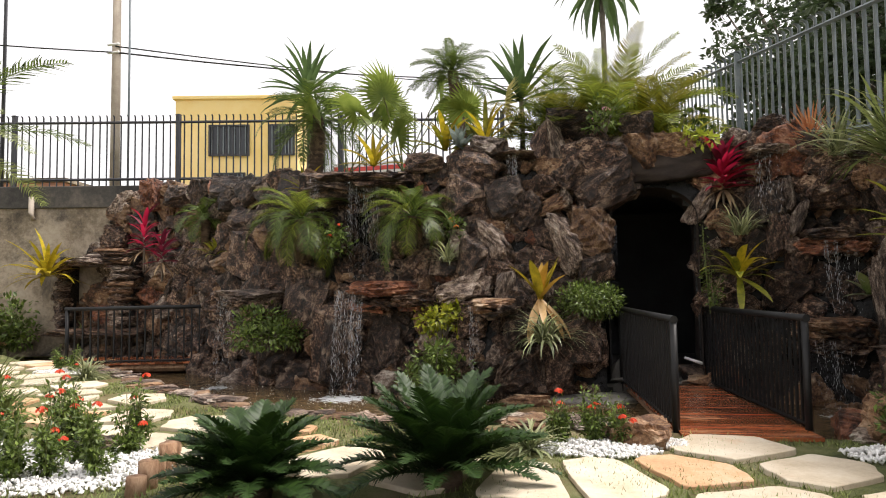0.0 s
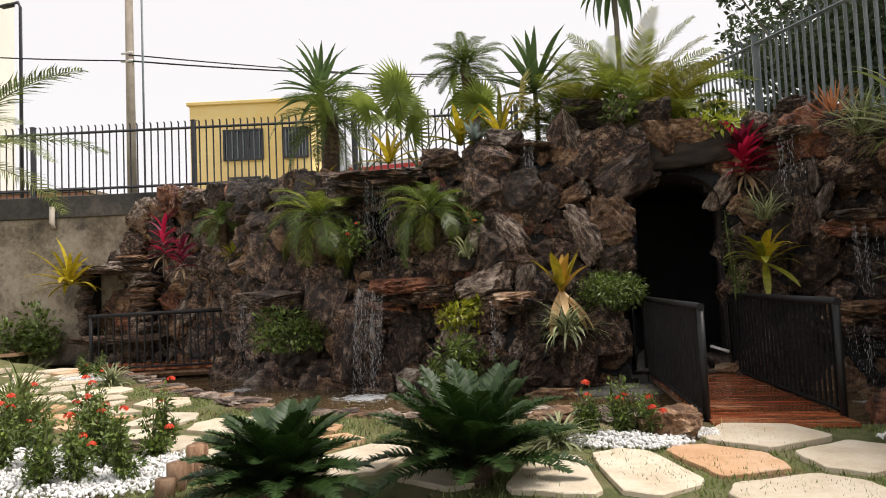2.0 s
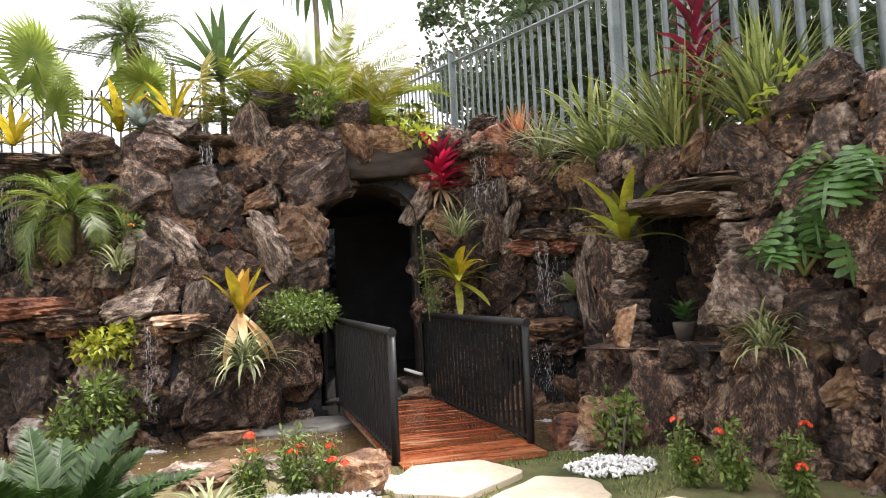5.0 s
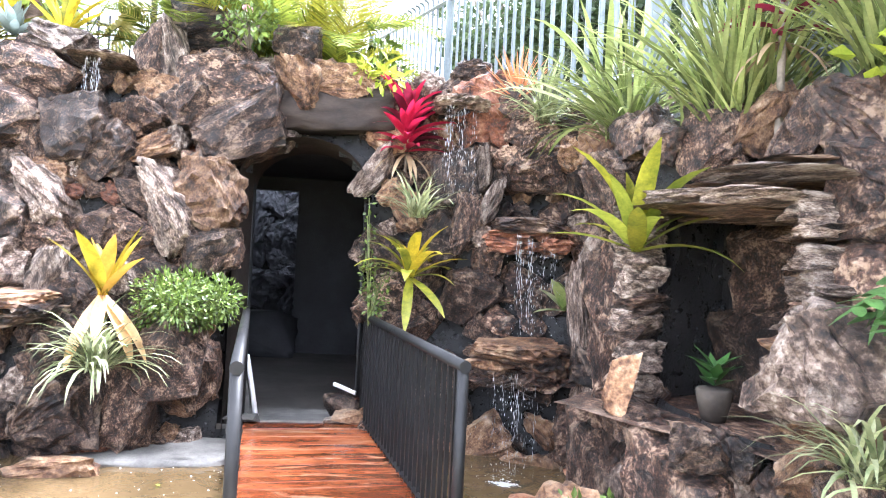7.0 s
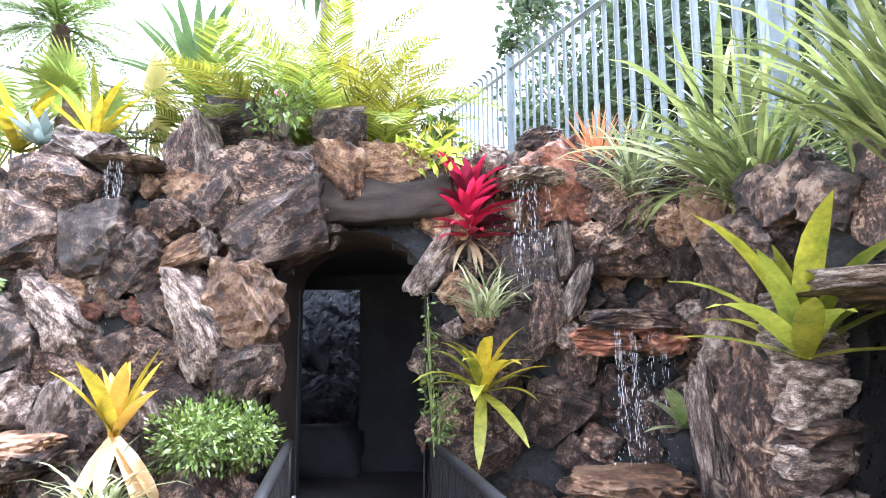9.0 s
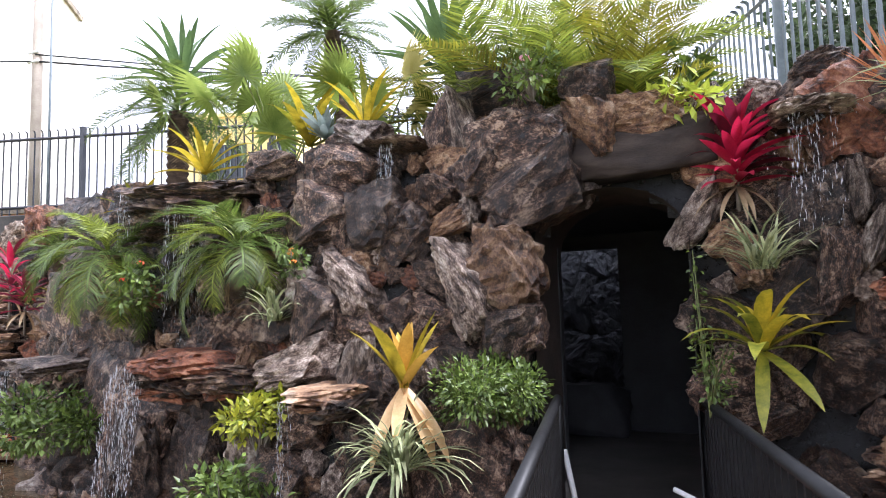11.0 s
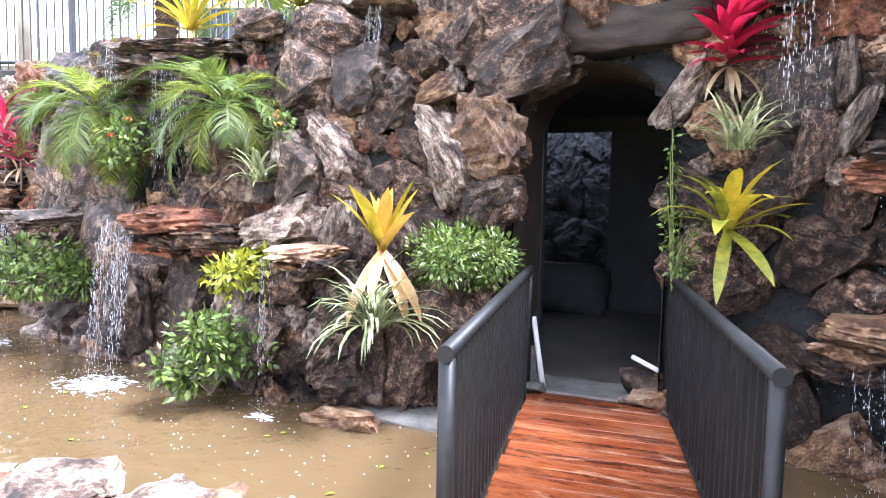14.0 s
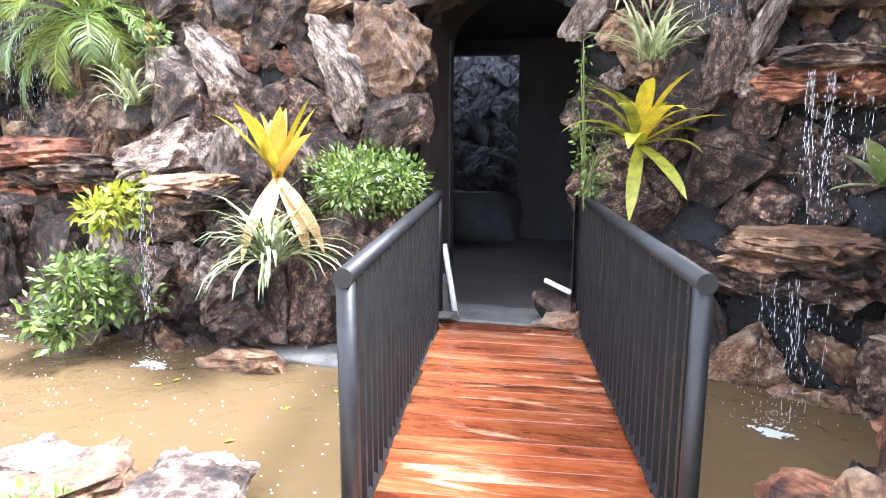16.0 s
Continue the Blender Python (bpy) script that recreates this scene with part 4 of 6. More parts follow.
railing("railing", (-7.85, 8.9, 0.03), (-5.25, 9.75, 0.05), 0.95, 0.13, "dark steel railing of the far footbridge")


# ---- plants ----
def strap(length, width, droop, seg=7, fold=0.25, tip=0.15, base=0.6, bend=1.6):
    """A strap leaf that leaves the origin along +y and up, and arches over by droop radians."""
    verts, faces = [], []
    y = z = 0.0
    step = length / seg
    for i in range(seg + 1):
        f = i / seg
        ang = -droop * f ** bend
        w = width / 2 * (base + (1 - base) * min(1, f * 3.5)) * (1 if f < 0.55 else max(tip * 0.3, 1 - ((f - 0.55) / 0.45) ** 2 * (1 - tip * 0.3)))
        up = fold * w
        verts += [(-w, y, z + up), (0, y, z), (w, y, z + up)]
        y += math.cos(ang) * step
        z += math.sin(ang) * step
    for i in range(seg):
        a = i * 3
        faces += [(a, a + 1, a + 4, a + 3), (a + 1, a + 2, a + 5, a + 4)]
    return verts, faces


def mesh_of(name, vf, mat):
    me = bpy.data.meshes.new(name)
    me.from_pydata(vf[0], [], vf[1])
    me.materials.append(mat)
    me.polygons.foreach_set("use_smooth", [True] * len(me.polygons))
    return me


def moved(vf, m, into):
    base = len(into[0])
    into[0].extend([m @ Vector(v) for v in vf[0]])
    into[1].extend([[base + i for i in f] for f in vf[1]])


def rosette(name, at, label, category, mats, n, length, width, rnd, lift=(0.5, 1.25), droop=(0.5, 1.3), group="", part_name="leaf", lean=0.0, hang=0, hang_mat=None):
    """A plant whose strap leaves spring from one point, every leaf a part."""
    top = root(name, at, label, category, group, rz=rnd.uniform(0, 6))
    kinds = [mesh_of(part_name, strap(length * rnd.uniform(.85, 1.1), width * rnd.uniform(.85, 1.1), rnd.uniform(*droop)), mats[k % len(mats)]) for k in range(2 * len(mats) + 2)]
    for k in range(n):
        f = k / n
        up = lift[1] + (lift[0] - lift[1]) * f
        m = Matrix.Rotation(k * 2.4 + rnd.uniform(-.3, .3), 4, "Z") @ Matrix.Rotation(up + rnd.uniform(-.12, .12), 4, "X") @ Matrix.Diagonal((1, 1, 1, 1)) @ Matrix.Scale(rnd.uniform(.75, 1.1), 4)
        share(part_name, kinds[rnd.randrange(len(kinds))], top, m)
    if hang:
        dead = mesh_of("dry_leaf", strap(length * 1.0, width * 0.9, 0.45), hang_mat)
        for k in range(hang):
            share("dry_leaf", dead, top, Matrix.Rotation(math.pi - top.rotation_euler.z + (k - (hang - 1) / 2) * 0.62 + rnd.uniform(-.25, .25), 4, "Z") @ Matrix.Rotation(rnd.uniform(-1.25, -.3), 4, "X") @ Matrix.Scale(rnd.uniform(.7, 1.15), 4))
    return top


def tuft(name, at, label, category, mat, n, length, width, rnd, lift=(0.4, 1.4), droop=(0.8, 2.0), group=""):
    """A tuft of many thin blades."""
    top = root(name, at, label, category, group)
    for bunch in range(6):
        into = ([], [])
        for k in range(max(1, n // 6)):
            vf = strap(length * rnd.uniform(.55, 1.1), width * rnd.uniform(.7, 1.2), rnd.uniform(*droop), seg=5)
            moved(vf, Matrix.Translation((rnd.gauss(0, length * .07), rnd.gauss(0, length * .07), 0)) @ Matrix.Rotation(bunch * 1.05 + rnd.uniform(-.7, .7), 4, "Z") @ Matrix.Rotation(rnd.uniform(*lift), 4, "X"), into)
        raw("blade_tuft", into[0], into[1], mat, top)
    return top


def leaf_quad(w, l):
    return [(0, 0, 0), (-w / 2, l * .45, w * .12), (0, l * .5, -w * .05), (w / 2, l * .45, w * .12), (0, l, -w * .1)], [(0, 2, 1), (0, 3, 2), (1, 2, 4), (2, 3, 4)]


def shrub(name, at, size, label, category, mat, n, leaf, rnd, flowers=0, flower_mat=None, group="", tall=False):
    """Twigs and many small leaves in uneven clumps, with gaps between them."""
    rnd = random.Random(int(abs(at[0]) * 1000) + int(at[1] * 77))
    top = root(name, at, label, category, group, rz=rnd.uniform(0, 6))
    clumps = []
    for k in range(16 if not tall else 9):
        a, r = k * 2.4 + rnd.uniform(-.4, .4), rnd.uniform(.1, 1) ** .6
        z = rnd.uniform(.15, 1)
        e = Vector((math.cos(a) * r * size[0] * (1 - .35 * z), math.sin(a) * r * size[1] * (1 - .35 * z), z * size[2]))
        clumps.append(e)
        bm = bmesh.new()
        tube(bm, [(0, 0, -0.05), e * 0.5 + Vector((0, 0, 0.05)), e], [0.006, 0.005, 0.003] if tall else [0.012, 0.008, 0.004], 5, False)
        part("stem", bm, M_STEM if tall else M_TRUNK, top)
    into = ([], [])
    spread = (size[0] + size[1]) * (.24 if not tall else .2)
    for k in range(n):
        c = clumps[k % len(clumps)]
        f = rnd.uniform(.25, 1) if tall else 1
        d = Vector((rnd.gauss(0, 1), rnd.gauss(0, 1), rnd.gauss(0, 1))).normalized() * rnd.uniform(.3, 1) * spread
        p = Vector((c.x * f, c.y * f, c.z * f)) + d
        p.z = max(p.z, 0.0)
        w = leaf * rnd.uniform(.7, 1.25)
        m = Matrix.Translation(p) @ d.normalized().to_track_quat("Y", "Z").to_matrix().to_4x4() @ Matrix.Rotation(rnd.uniform(-.8, .8), 4, "X") @ Matrix.Rotation(rnd.uniform(-1, 1), 4, "Y")
        moved(leaf_quad(w * .5, w), m, into)
    raw("foliage", into[0], into[1], mat, top, smooth=False)
    for k in range(flowers):
        c = clumps[rnd.randrange(len(clumps))]
        fl = ([], [])
        for j in range(26):
            d = Vector((rnd.gauss(0, 1), rnd.gauss(0, 1), abs(rnd.gauss(0, 1)))).normalized()
            moved(leaf_quad(.022, .03), Matrix.Translation(d * .035) @ d.to_track_quat("Z", "Y").to_matrix().to_4x4(), fl)
        ob = raw("flower", fl[0], fl[1], flower_mat, top, smooth=False)
        ob.location = c + Vector((rnd.uniform(-.03, .03), rnd.uniform(-.03, .03), spread * .8))
    return top


def frond(length, leaflets, leaf_len, leaf_w, droop, rnd, vee=0.5, sweep=0.9, hang=0.35):
    """A feather frond: an arching rib with two rows of narrow leaflets."""
    into = ([], [])
    pts = []
    y = z = 0.0
    n = 14
    for i in range(n + 1):
        pts.append(Vector((0, y, z)))
        ang = -droop * (i / n) ** 1.4
        y += math.cos(ang) * length / n
        z += math.sin(ang) * length / n
    for i in range(n):
        w = .012 * (1 - i / n) + .003
        a, b = pts[i], pts[i + 1]
        base = len(into[0])
        into[0].extend([a + Vector((-w, 0, 0)), a + Vector((0, 0, w)), a + Vector((w, 0, 0)), b + Vector((-w, 0, 0)), b + Vector((0, 0, w)), b + Vector((w, 0, 0))])
        into[1].extend([[base, base + 1, base + 4, base + 3], [base + 1, base + 2, base + 5, base + 4]])
    for k in range(leaflets):
        f = .14 + .86 * k / leaflets
        i = min(n - 1, int(f * n))
        p = pts[i].lerp(pts[i + 1], f * n - i)
        d = (pts[i + 1] - pts[i]).normalized()
        size = leaf_len * math.sin(math.pi * min(1, .22 + .76 * f)) ** .7 * rnd.uniform(.85, 1.1)
        for s in (-1, 1):
            out = (Vector((s, 0, vee * rnd.uniform(.5, 1.2))) + d * sweep).normalized()
            down = Vector((0, 0, -hang * size * rnd.uniform(.7, 1.3)))
            side = d * leaf_w / 2
            base = len(into[0])
            into[0].extend([p - side * .6, p + side * .6, p + out * size * .5 - side + down * .15, p + out * size * .5 + side + down * .15, p + out * size + down])
            into[1].extend([[base, base + 1, base + 3, base + 2], [base + 2, base + 3, base + 4]])
    return into


def palm(name, at, label, mats, n, length, rnd, trunk=0.0, trunk_r=0.07, lean=(0, 0), leaflets=30, leaf_len=.28, leaf_w=.022, lift=(0.1, 1.2), droop=(1.2, 2.0), group="", rough_trunk=True, dead=0, vee=.5, sweep=.9, hang=.35):
    """A feather palm: trunk, fronds, and dry fronds hanging below them."""
    top = root(name, at, label, "palm", group)
    head = Vector((lean[0], lean[1], trunk))
    if trunk:
        bm = bmesh.new()
        m = int(trunk / .05) + 2
        pts = [head * (i / (m - 1)) + Vector((0, 0, 0)) for i in range(m)]
        tube(bm, [(0, 0, -.25)] + pts, [trunk_r] + [trunk_r * (1.0 + .25 * (i % 2 if rough_trunk else 0)) * (1 - .15 * i / m) for i in range(m)], 9)
        part("trunk", bm, M_BARK, top)
    kinds = [mesh_of("frond", frond(length * rnd.uniform(.9, 1.1), leaflets, leaf_len, leaf_w, rnd.uniform(*droop), rnd, vee, sweep, hang), mats[k % len(mats)]) for k in range(len(mats) * 2)]
    for k in range(n):
        up = lift[0] + (lift[1] - lift[0]) * (k + .5) / n
        share("frond", kinds[rnd.randrange(len(kinds))], top, Matrix.Translation(head) @ Matrix.Rotation(k * 2.4 + rnd.uniform(-.25, .25), 4, "Z") @ Matrix.Rotation(up, 4, "X") @ Matrix.Scale(rnd.uniform(.8, 1.08), 4))
    if dead:
        dm = mesh_of("dry_frond", frond(length * .7, leaflets // 2, leaf_len * .7, leaf_w, .6, rnd), M_DRY)
        for k in range(dead):
            share("dry_frond", dm, top, Matrix.Translation(head) @ Matrix.Rotation(k * 2.1, 4, "Z") @ Matrix.Rotation(-1.25, 4, "X"))
    return top


def fan_leaf(radius, rays, arc, rnd):
    """A round pleated fan leaf on its stalk's end."""
    verts, faces = [(0, 0, 0)], []
    for k in range(rays):
        a0 = -arc / 2 + arc * k / rays
        a1 = -arc / 2 + arc * (k + 1) / rays
        mid = (a0 + a1) / 2
        r = radius * rnd.uniform(.9, 1.05)
        b = len(verts)
        for a, rr, z in ((a0, .55, .02), (mid, .6, -.02), (a1, .55, .02), (mid, 1.0, -.16)):
            verts.append((math.sin(a) * rr * r, math.cos(a) * rr * r, z * radius * 1.4 - .05 * radius * rr))
        faces += [(0, b + 1, b), (0, b + 2, b + 1), (b, b + 1, b + 3), (b + 1, b + 2, b + 3)]
    return verts, faces


def fan_palm(at, label, mats, leaves, rnd, stalk=.55, radius=.34):
    top = root("fan_palm", at, label, "palm")
    for k in range(leaves):
        a, up = k * 2.1 + rnd.uniform(-.3, .3), rnd.uniform(.5, 1.25)
        d = Vector((math.cos(a) * math.cos(up), math.sin(a) * math.cos(up), math.sin(up)))
        end = d * stalk * rnd.uniform(.8, 1.3)
        bm = bmesh.new()
        tube(bm, [(0, 0, 0), end * .5 + Vector((0, 0, .04)), end], [.012, .01, .008], 5, False)
        part("stalk", bm, M_STEM, top)
        me = mesh_of("fan_leaf", fan_leaf(radius * rnd.uniform(.85, 1.15), 26, 4.8, rnd), mats[k % len(mats)])
        share("fan_leaf", me, top, Matrix.Translation(end) @ Matrix.Rotation(a - math.pi / 2, 4, "Z") @ Matrix.Rotation(rnd.uniform(.5, 1.5), 4, "X"))


R = random.Random(21)
# on the crest
palm("areca_palm", (1.15, 10.0, 3.3), "dense clump of yellow-green areca palm fronds", [M_ARECA, M_ARECA, M_ARECA, M_ARECAY], 40, 1.95, R, leaflets=46, leaf_len=.36, leaf_w=.027, lift=(.55, 1.45), droop=(.7, 1.6), vee=.45)
palm("areca_palm", (.3, 10.0, 3.3), "dense clump of yellow-green areca palm fronds", [M_ARECA, M_ARECAY, M_ARECA], 26, 1.6, R, leaflets=42, leaf_len=.34, leaf_w=.027, lift=(.4, 1.4), droop=(.9, 1.8), vee=.45)
palm("areca_palm", (1.8, 9.9, 3.25), "clump of sunlit yellow areca palm fronds", [M_ARECAY, M_ARECA], 24, 1.55, R, leaflets=42, leaf_len=.32, leaf_w=.027, lift=(.4, 1.4), droop=(.8, 1.7), vee=.45)
palm("date_palm", (-1.0, 9.5, 3.15), "small date palm with a rough leaning trunk", [M_PALM], 26, .78, R, trunk=1.45, trunk_r=.085, lean=(-.18, 0), leaflets=36, leaf_len=.2, leaf_w=.018, lift=(-.35, 1.0), droop=(.8, 1.6))
palm("date_palm", (-3.7, 9.9, 2.9), "young date palm with grey-green arching fronds", [M_PALM], 28, 1.15, R, trunk=1.3, trunk_r=.12, lean=(.02, 0), leaflets=38, leaf_len=.28, leaf_w=.02, lift=(-.7, 1.0), droop=(.9, 1.6), dead=3)
fan_palm((-3.15, 10.0, 3.2), "small fan palm with pleated green leaves", [M_FAN], 4, R, 1.15, .46)
fan_palm((-2.2, 10.1, 3.2), "fan palm with tall bright green leaves", [M_FAN], 9, R, 1.35, .5)
fan_palm((-.75, 9.7, 3.3), "fan palm with a drooping yellowed leaf", [M_FANY, M_FAN, M_FAN], 6, R, .7, .42)


def dracaena(at, label, trunk, n, length, width, rnd, lift, droop, mat):
    top = root("dracaena", at, label, "dracaena")
    bm = bmesh.new()
    tube(bm, [(0, 0, -.3), (.02, 0, trunk * .5), (0, 0, trunk)], [.05, .042, .035], 8)
    part("trunk", bm, M_TRUNK, top)
    kinds = [mesh_of("leaf", strap(length * rnd.uniform(.85, 1.1), width, rnd.uniform(*droop), fold=.5), mat) for _ in range(4)]
    for k in range(n):
        up = lift[0] + (lift[1] - lift[0]) * k / n
        share("leaf", kinds[k % 4], top, Matrix.Translation((0, 0, trunk - .12 * (1 - k / n))) @ Matrix.Rotation(k * 2.4, 4, "Z") @ Matrix.Rotation(up + rnd.uniform(-.15, .15), 4, "X"))


dracaena((-4.1, 10.4, 3.0), "dracaena with a crown of stiff green blades", 1.85, 36, .95, .09, R, (-.3, 1.4), (.2, .8), M_DRAC)
dracaena((1.08, 10.4, 3.3), "tall dracaena with a thin trunk and hanging blades", 2.95, 46, 1.05, .095, R, (-1.2, 1.3), (.3, 1.0), M_DRAC)
dracaena((-.25, 10.4, 3.3), "dracaena with broad upright green blades", 1.1, 26, 1.05, .1, R, (.2, 1.4), (.2, .6), M_DRAC)
rosette("bromeliad", (-2.2, 8.75, 3.05), "bright yellow bromeliad on the wall's crest", "bromeliad", [M_BROM], 17, .62, .085, R, (.25, 1.35), (.4, 1.1), group="crest bromeliads")
rosette("bromeliad", (-1.2, 9.1, 3.28), "yellow-green bromeliad with long arching leaves", "bromeliad", [M_BROM, M_BROMG], 15, .72, .09, R, (.2, 1.4), (.4, 1.2), group="crest bromeliads")
rosette("bromeliad", (-.6, 9.15, 3.38), "yellow-green bromeliad among the crest rocks", "bromeliad", [M_BROM, M_BROMG], 15, .66, .085, R, (.3, 1.4), (.3, 1.0), group="crest bromeliads")
rosette("bromeliad", (-3.5, 9.15, 2.8), "olive-yellow bromeliad on the wall's crest", "bromeliad", [M_BROMG, M_BROM], 13, .5, .07, R, (.1, 1.3), (.5, 1.2), group="crest bromeliads")
rosette("bromeliad", (2.05, 9.4, 3.05), "tall olive-green bromeliad beside the palms", "bromeliad", [M_BROMG, M_BROMF], 13, .75, .075, R, (.4, 1.4), (.3, .9), group="crest bromeliads")
rosette("agave", (-.95, 8.98, 3.3), "small blue-grey agave between the bromeliads", "agave", [M_AGAVE], 20, .36, .075, R, (.2, 1.3), (.1, .5))
shrub("flowering_shrub", (1.12, 8.8, 3.36), (.36, .22, .28), "small green shrub with pale pink flower heads", "shrub", M_SHRUB, 420, .07, R, 4, M_PINK)
shrub("leafy_vine", (2.25, 8.95, 3.02), (.34, .2, .24), "lime-green leafy vine spilling over the rocks", "vine", M_LIME, 130, .11, R)
shrub("shrub", (2.35, 9.6, 3.05), (.4, .35, .9), "upright dark green shrub with glossy leaves", "shrub", M_SHRUB, 700, .11, R, tall=True)
rosette("air_plant", (3.6, 8.85, 3.02), "spiky rust-orange tillandsia on the crest", "air plant", [M_RUST], 90, .5, .02, R, (-.2, 1.45), (.1, .6))
# on the rock face
rosette("bromeliad", (.28, 8.05, 1.1), "yellow bromeliad with dry peach leaves hanging below", "bromeliad", [M_BROM, M_BROMO, M_BROM], 11, .56, .115, R, (.75, 1.45), (.1, .6), hang=6, hang_mat=M_PEACH)
rosette("bromeliad", (2.63, 8.35, 1.33), "olive-yellow bromeliad beside the cave doorway", "bromeliad", [M_BROMG, M_BROMG, M_BROM], 18, .6, .095, R, (.2, 1.4), (.6, 1.7), hang=2, hang_mat=M_BROMG)
rosette("bromeliad", (3.78, 6.38, 1.6), "fresh green bromeliad with broad arching leaves", "bromeliad", [M_BROMF, M_BROMG], 18, .62, .105, R, (.15, 1.45), (.3, 1.2))
rosette("bromeliad", (-10.1, 10.6, 1.6), "yellow bromeliad beside the far stone niche", "bromeliad", [M_BROM], 36, .95, .1, R, (-.1, 1.4), (.5, 1.4))


def cordyline(at, label, n, length, width, rnd, mats, height, dry):
    """A stem with a head of broad coloured blades and dry straw blades under it."""
    top = root("cordyline", at, label, "cordyline")
    bm = bmesh.new()
    tube(bm, [(0, 0, -.15), (0, 0, height)], [.02, .015], 7)
    part("stem", bm, M_TRUNK, top)
    kinds = [mesh_of("leaf", strap(length * rnd.uniform(.8, 1.1), width, rnd.uniform(.3, 1.2), tip=.05, base=.35, fold=.5), mats[k % len(mats)]) for k in range(4)]
    for k in range(n):
        f = k / n
        share("leaf", kinds[k % 4], top, Matrix.Translation((0, 0, height * (.35 + .65 * f))) @ Matrix.Rotation(k * 2.4, 4, "Z") @ Matrix.Rotation(.1 + 1.1 * f + rnd.uniform(-.2, .2), 4, "X") @ Matrix.Scale(rnd.uniform(.7, 1.1), 4))
    dm = mesh_of("dry_leaf", strap(length * .9, width * .45, .9), M_DRY)
    for k in range(dry):
        share("dry_leaf", dm, top, Matrix.Translation((0, 0, height * .35)) @ Matrix.Rotation(k * 1.7, 4, "Z") @ Matrix.Rotation(-.25 - .3 * rnd.random(), 4, "X"))


cordyline((2.58, 9.0, 2.3), "crimson cordyline with dry straw leaves below", 64, .52, .088, R, [M_RED, M_RED, M_RED, M_DKRED], .55, 16)
cordyline((-7.7, 10.55, 1.8), "crimson cordyline in the shade of the rocks", 24, .55, .09, R, [M_RED, M_DKRED], .75, 6)
cordyline((-7.2, 10.45, 1.6), "maroon cordyline in the shade of the rocks", 24, .5, .09, R, [M_DKRED], .6, 8)
cordyline((4.2, 5.75, 2.2), "dark maroon cordyline in front of the tall fence", 40, .4, .07, R, [M_DKRED], 1.25, 8)
tuft("spider_plant", (.36, 7.8, .58), "variegated spider plant with cream-edged blades", "spider plant", M_VARIEG, 120, .6, .026, R, (.2, 1.4), (1.2, 2.4), group="spider plants")
tuft("spider_plant", (2.68, 8.4, 1.85), "pale variegated spider plant above the bromeliad", "spider plant", M_VARIEG, 80, .5, .02, R, (.5, 1.5), (.6, 1.8), group="spider plants")
tuft("spider_plant", (-.95, 8.2, 1.6), "variegated spider plant between the rocks", "spider plant", M_VARIEG, 60, .42, .022, R, (.2, 1.4), (.8, 1.8), group="spider plants")
tuft("spider_plant", (4.08, 4.95, .78), "straggly variegated spider plant on the rocks", "spider plant", M_VARIEG, 110, .5, .018, R, (.2, 1.4), (1.0, 2.2), group="spider plants")
palm("pygmy_palm", (-1.5, 8.4, 2.05), "pygmy date palm with soft arching fronds", [M_PALM, M_PALM, M_ARECA], 26, .85, R, trunk=.2, trunk_r=.07, leaflets=44, leaf_len=.27, leaf_w=.015, lift=(-.6, 1.2), droop=(1.4, 2.2), dead=2, sweep=1.2, hang=.45, group="pygmy palms")
palm("pygmy_palm", (-3.3, 8.6, 1.95), "pygmy date palm with dry fronds hanging below", [M_PALM, M_PALM, M_ARECA], 28, .95, R, trunk=.35, trunk_r=.1, leaflets=44, leaf_len=.28, leaf_w=.015, lift=(-.7, 1.15), droop=(1.4, 2.2), dead=6, sweep=1.2, hang=.45, group="pygmy palms")
palm("pygmy_palm", (-6.0, 10.1, 2.35), "small shaded palm high among the rocks", [M_PALM], 22, .7, R, trunk=.2, trunk_r=.08, leaflets=34, leaf_len=.22, leaf_w=.016, lift=(-.5, 1.3), droop=(1.1, 1.9), group="pygmy palms")
rosette("bromeliad", (-5.6, 9.85, 1.85), "dull green bromeliad on a shaded rock shelf", "bromeliad", [M_BROMG], 15, .5, .07, R, (.1, 1.3), (.5, 1.2))
shrub("shrub", (.84, 8.22, .86), (.4, .36, .36), "rounded bright green shrub beside the railing", "shrub", M_SHRUB, 3600, .048, R)
shrub("shrub", (-1.0, 7.65, .0), (.45, .3, .5), "glossy green shrub leaning over the pond", "shrub", M_SHRUB, 1300, .075, R)
shrub("croton", (-1.0, 8.05, .58), (.34, .25, .38), "yellow-speckled croton growing between the rocks", "croton", M_CROTON, 620, .085, R)
shrub("shrub", (-3.65, 8.25, .45), (.55, .35, .45), "green shrub hanging over the pond by the cascade", "shrub", M_SHRUB, 1600, .08, R)
shrub("climbing_vine", (2.3, 8.45, .95), (.18, .14, 1.15), "thin green vine beside the cave doorway", "vine", M_SHRUB, 260, .05, R, tall=True)
shrub("fern", (-2.8, 8.4, 1.75), (.5, .2, .4), "small green ferns in a wet crevice", "fern", M_SHRUB, 500, .08, R, 2, M_FLOWER)
shrub("flowering_shrub", (-.92, 8.38, 1.95), (.16, .12, .25), "small plant with orange flower spikes between palm and rock", "shrub", M_SHRUB, 140, .07, R, 4, M_ORFLOWER)
rosette("dumb_cane", (3.92, 8.12, 1.12), "small plant with a few broad pale-veined leaves by the cascade", "dumb cane", [M_VARIEG, M_BLADE], 7, .34, .11, R, (.0, 1.1), (.3, .9))
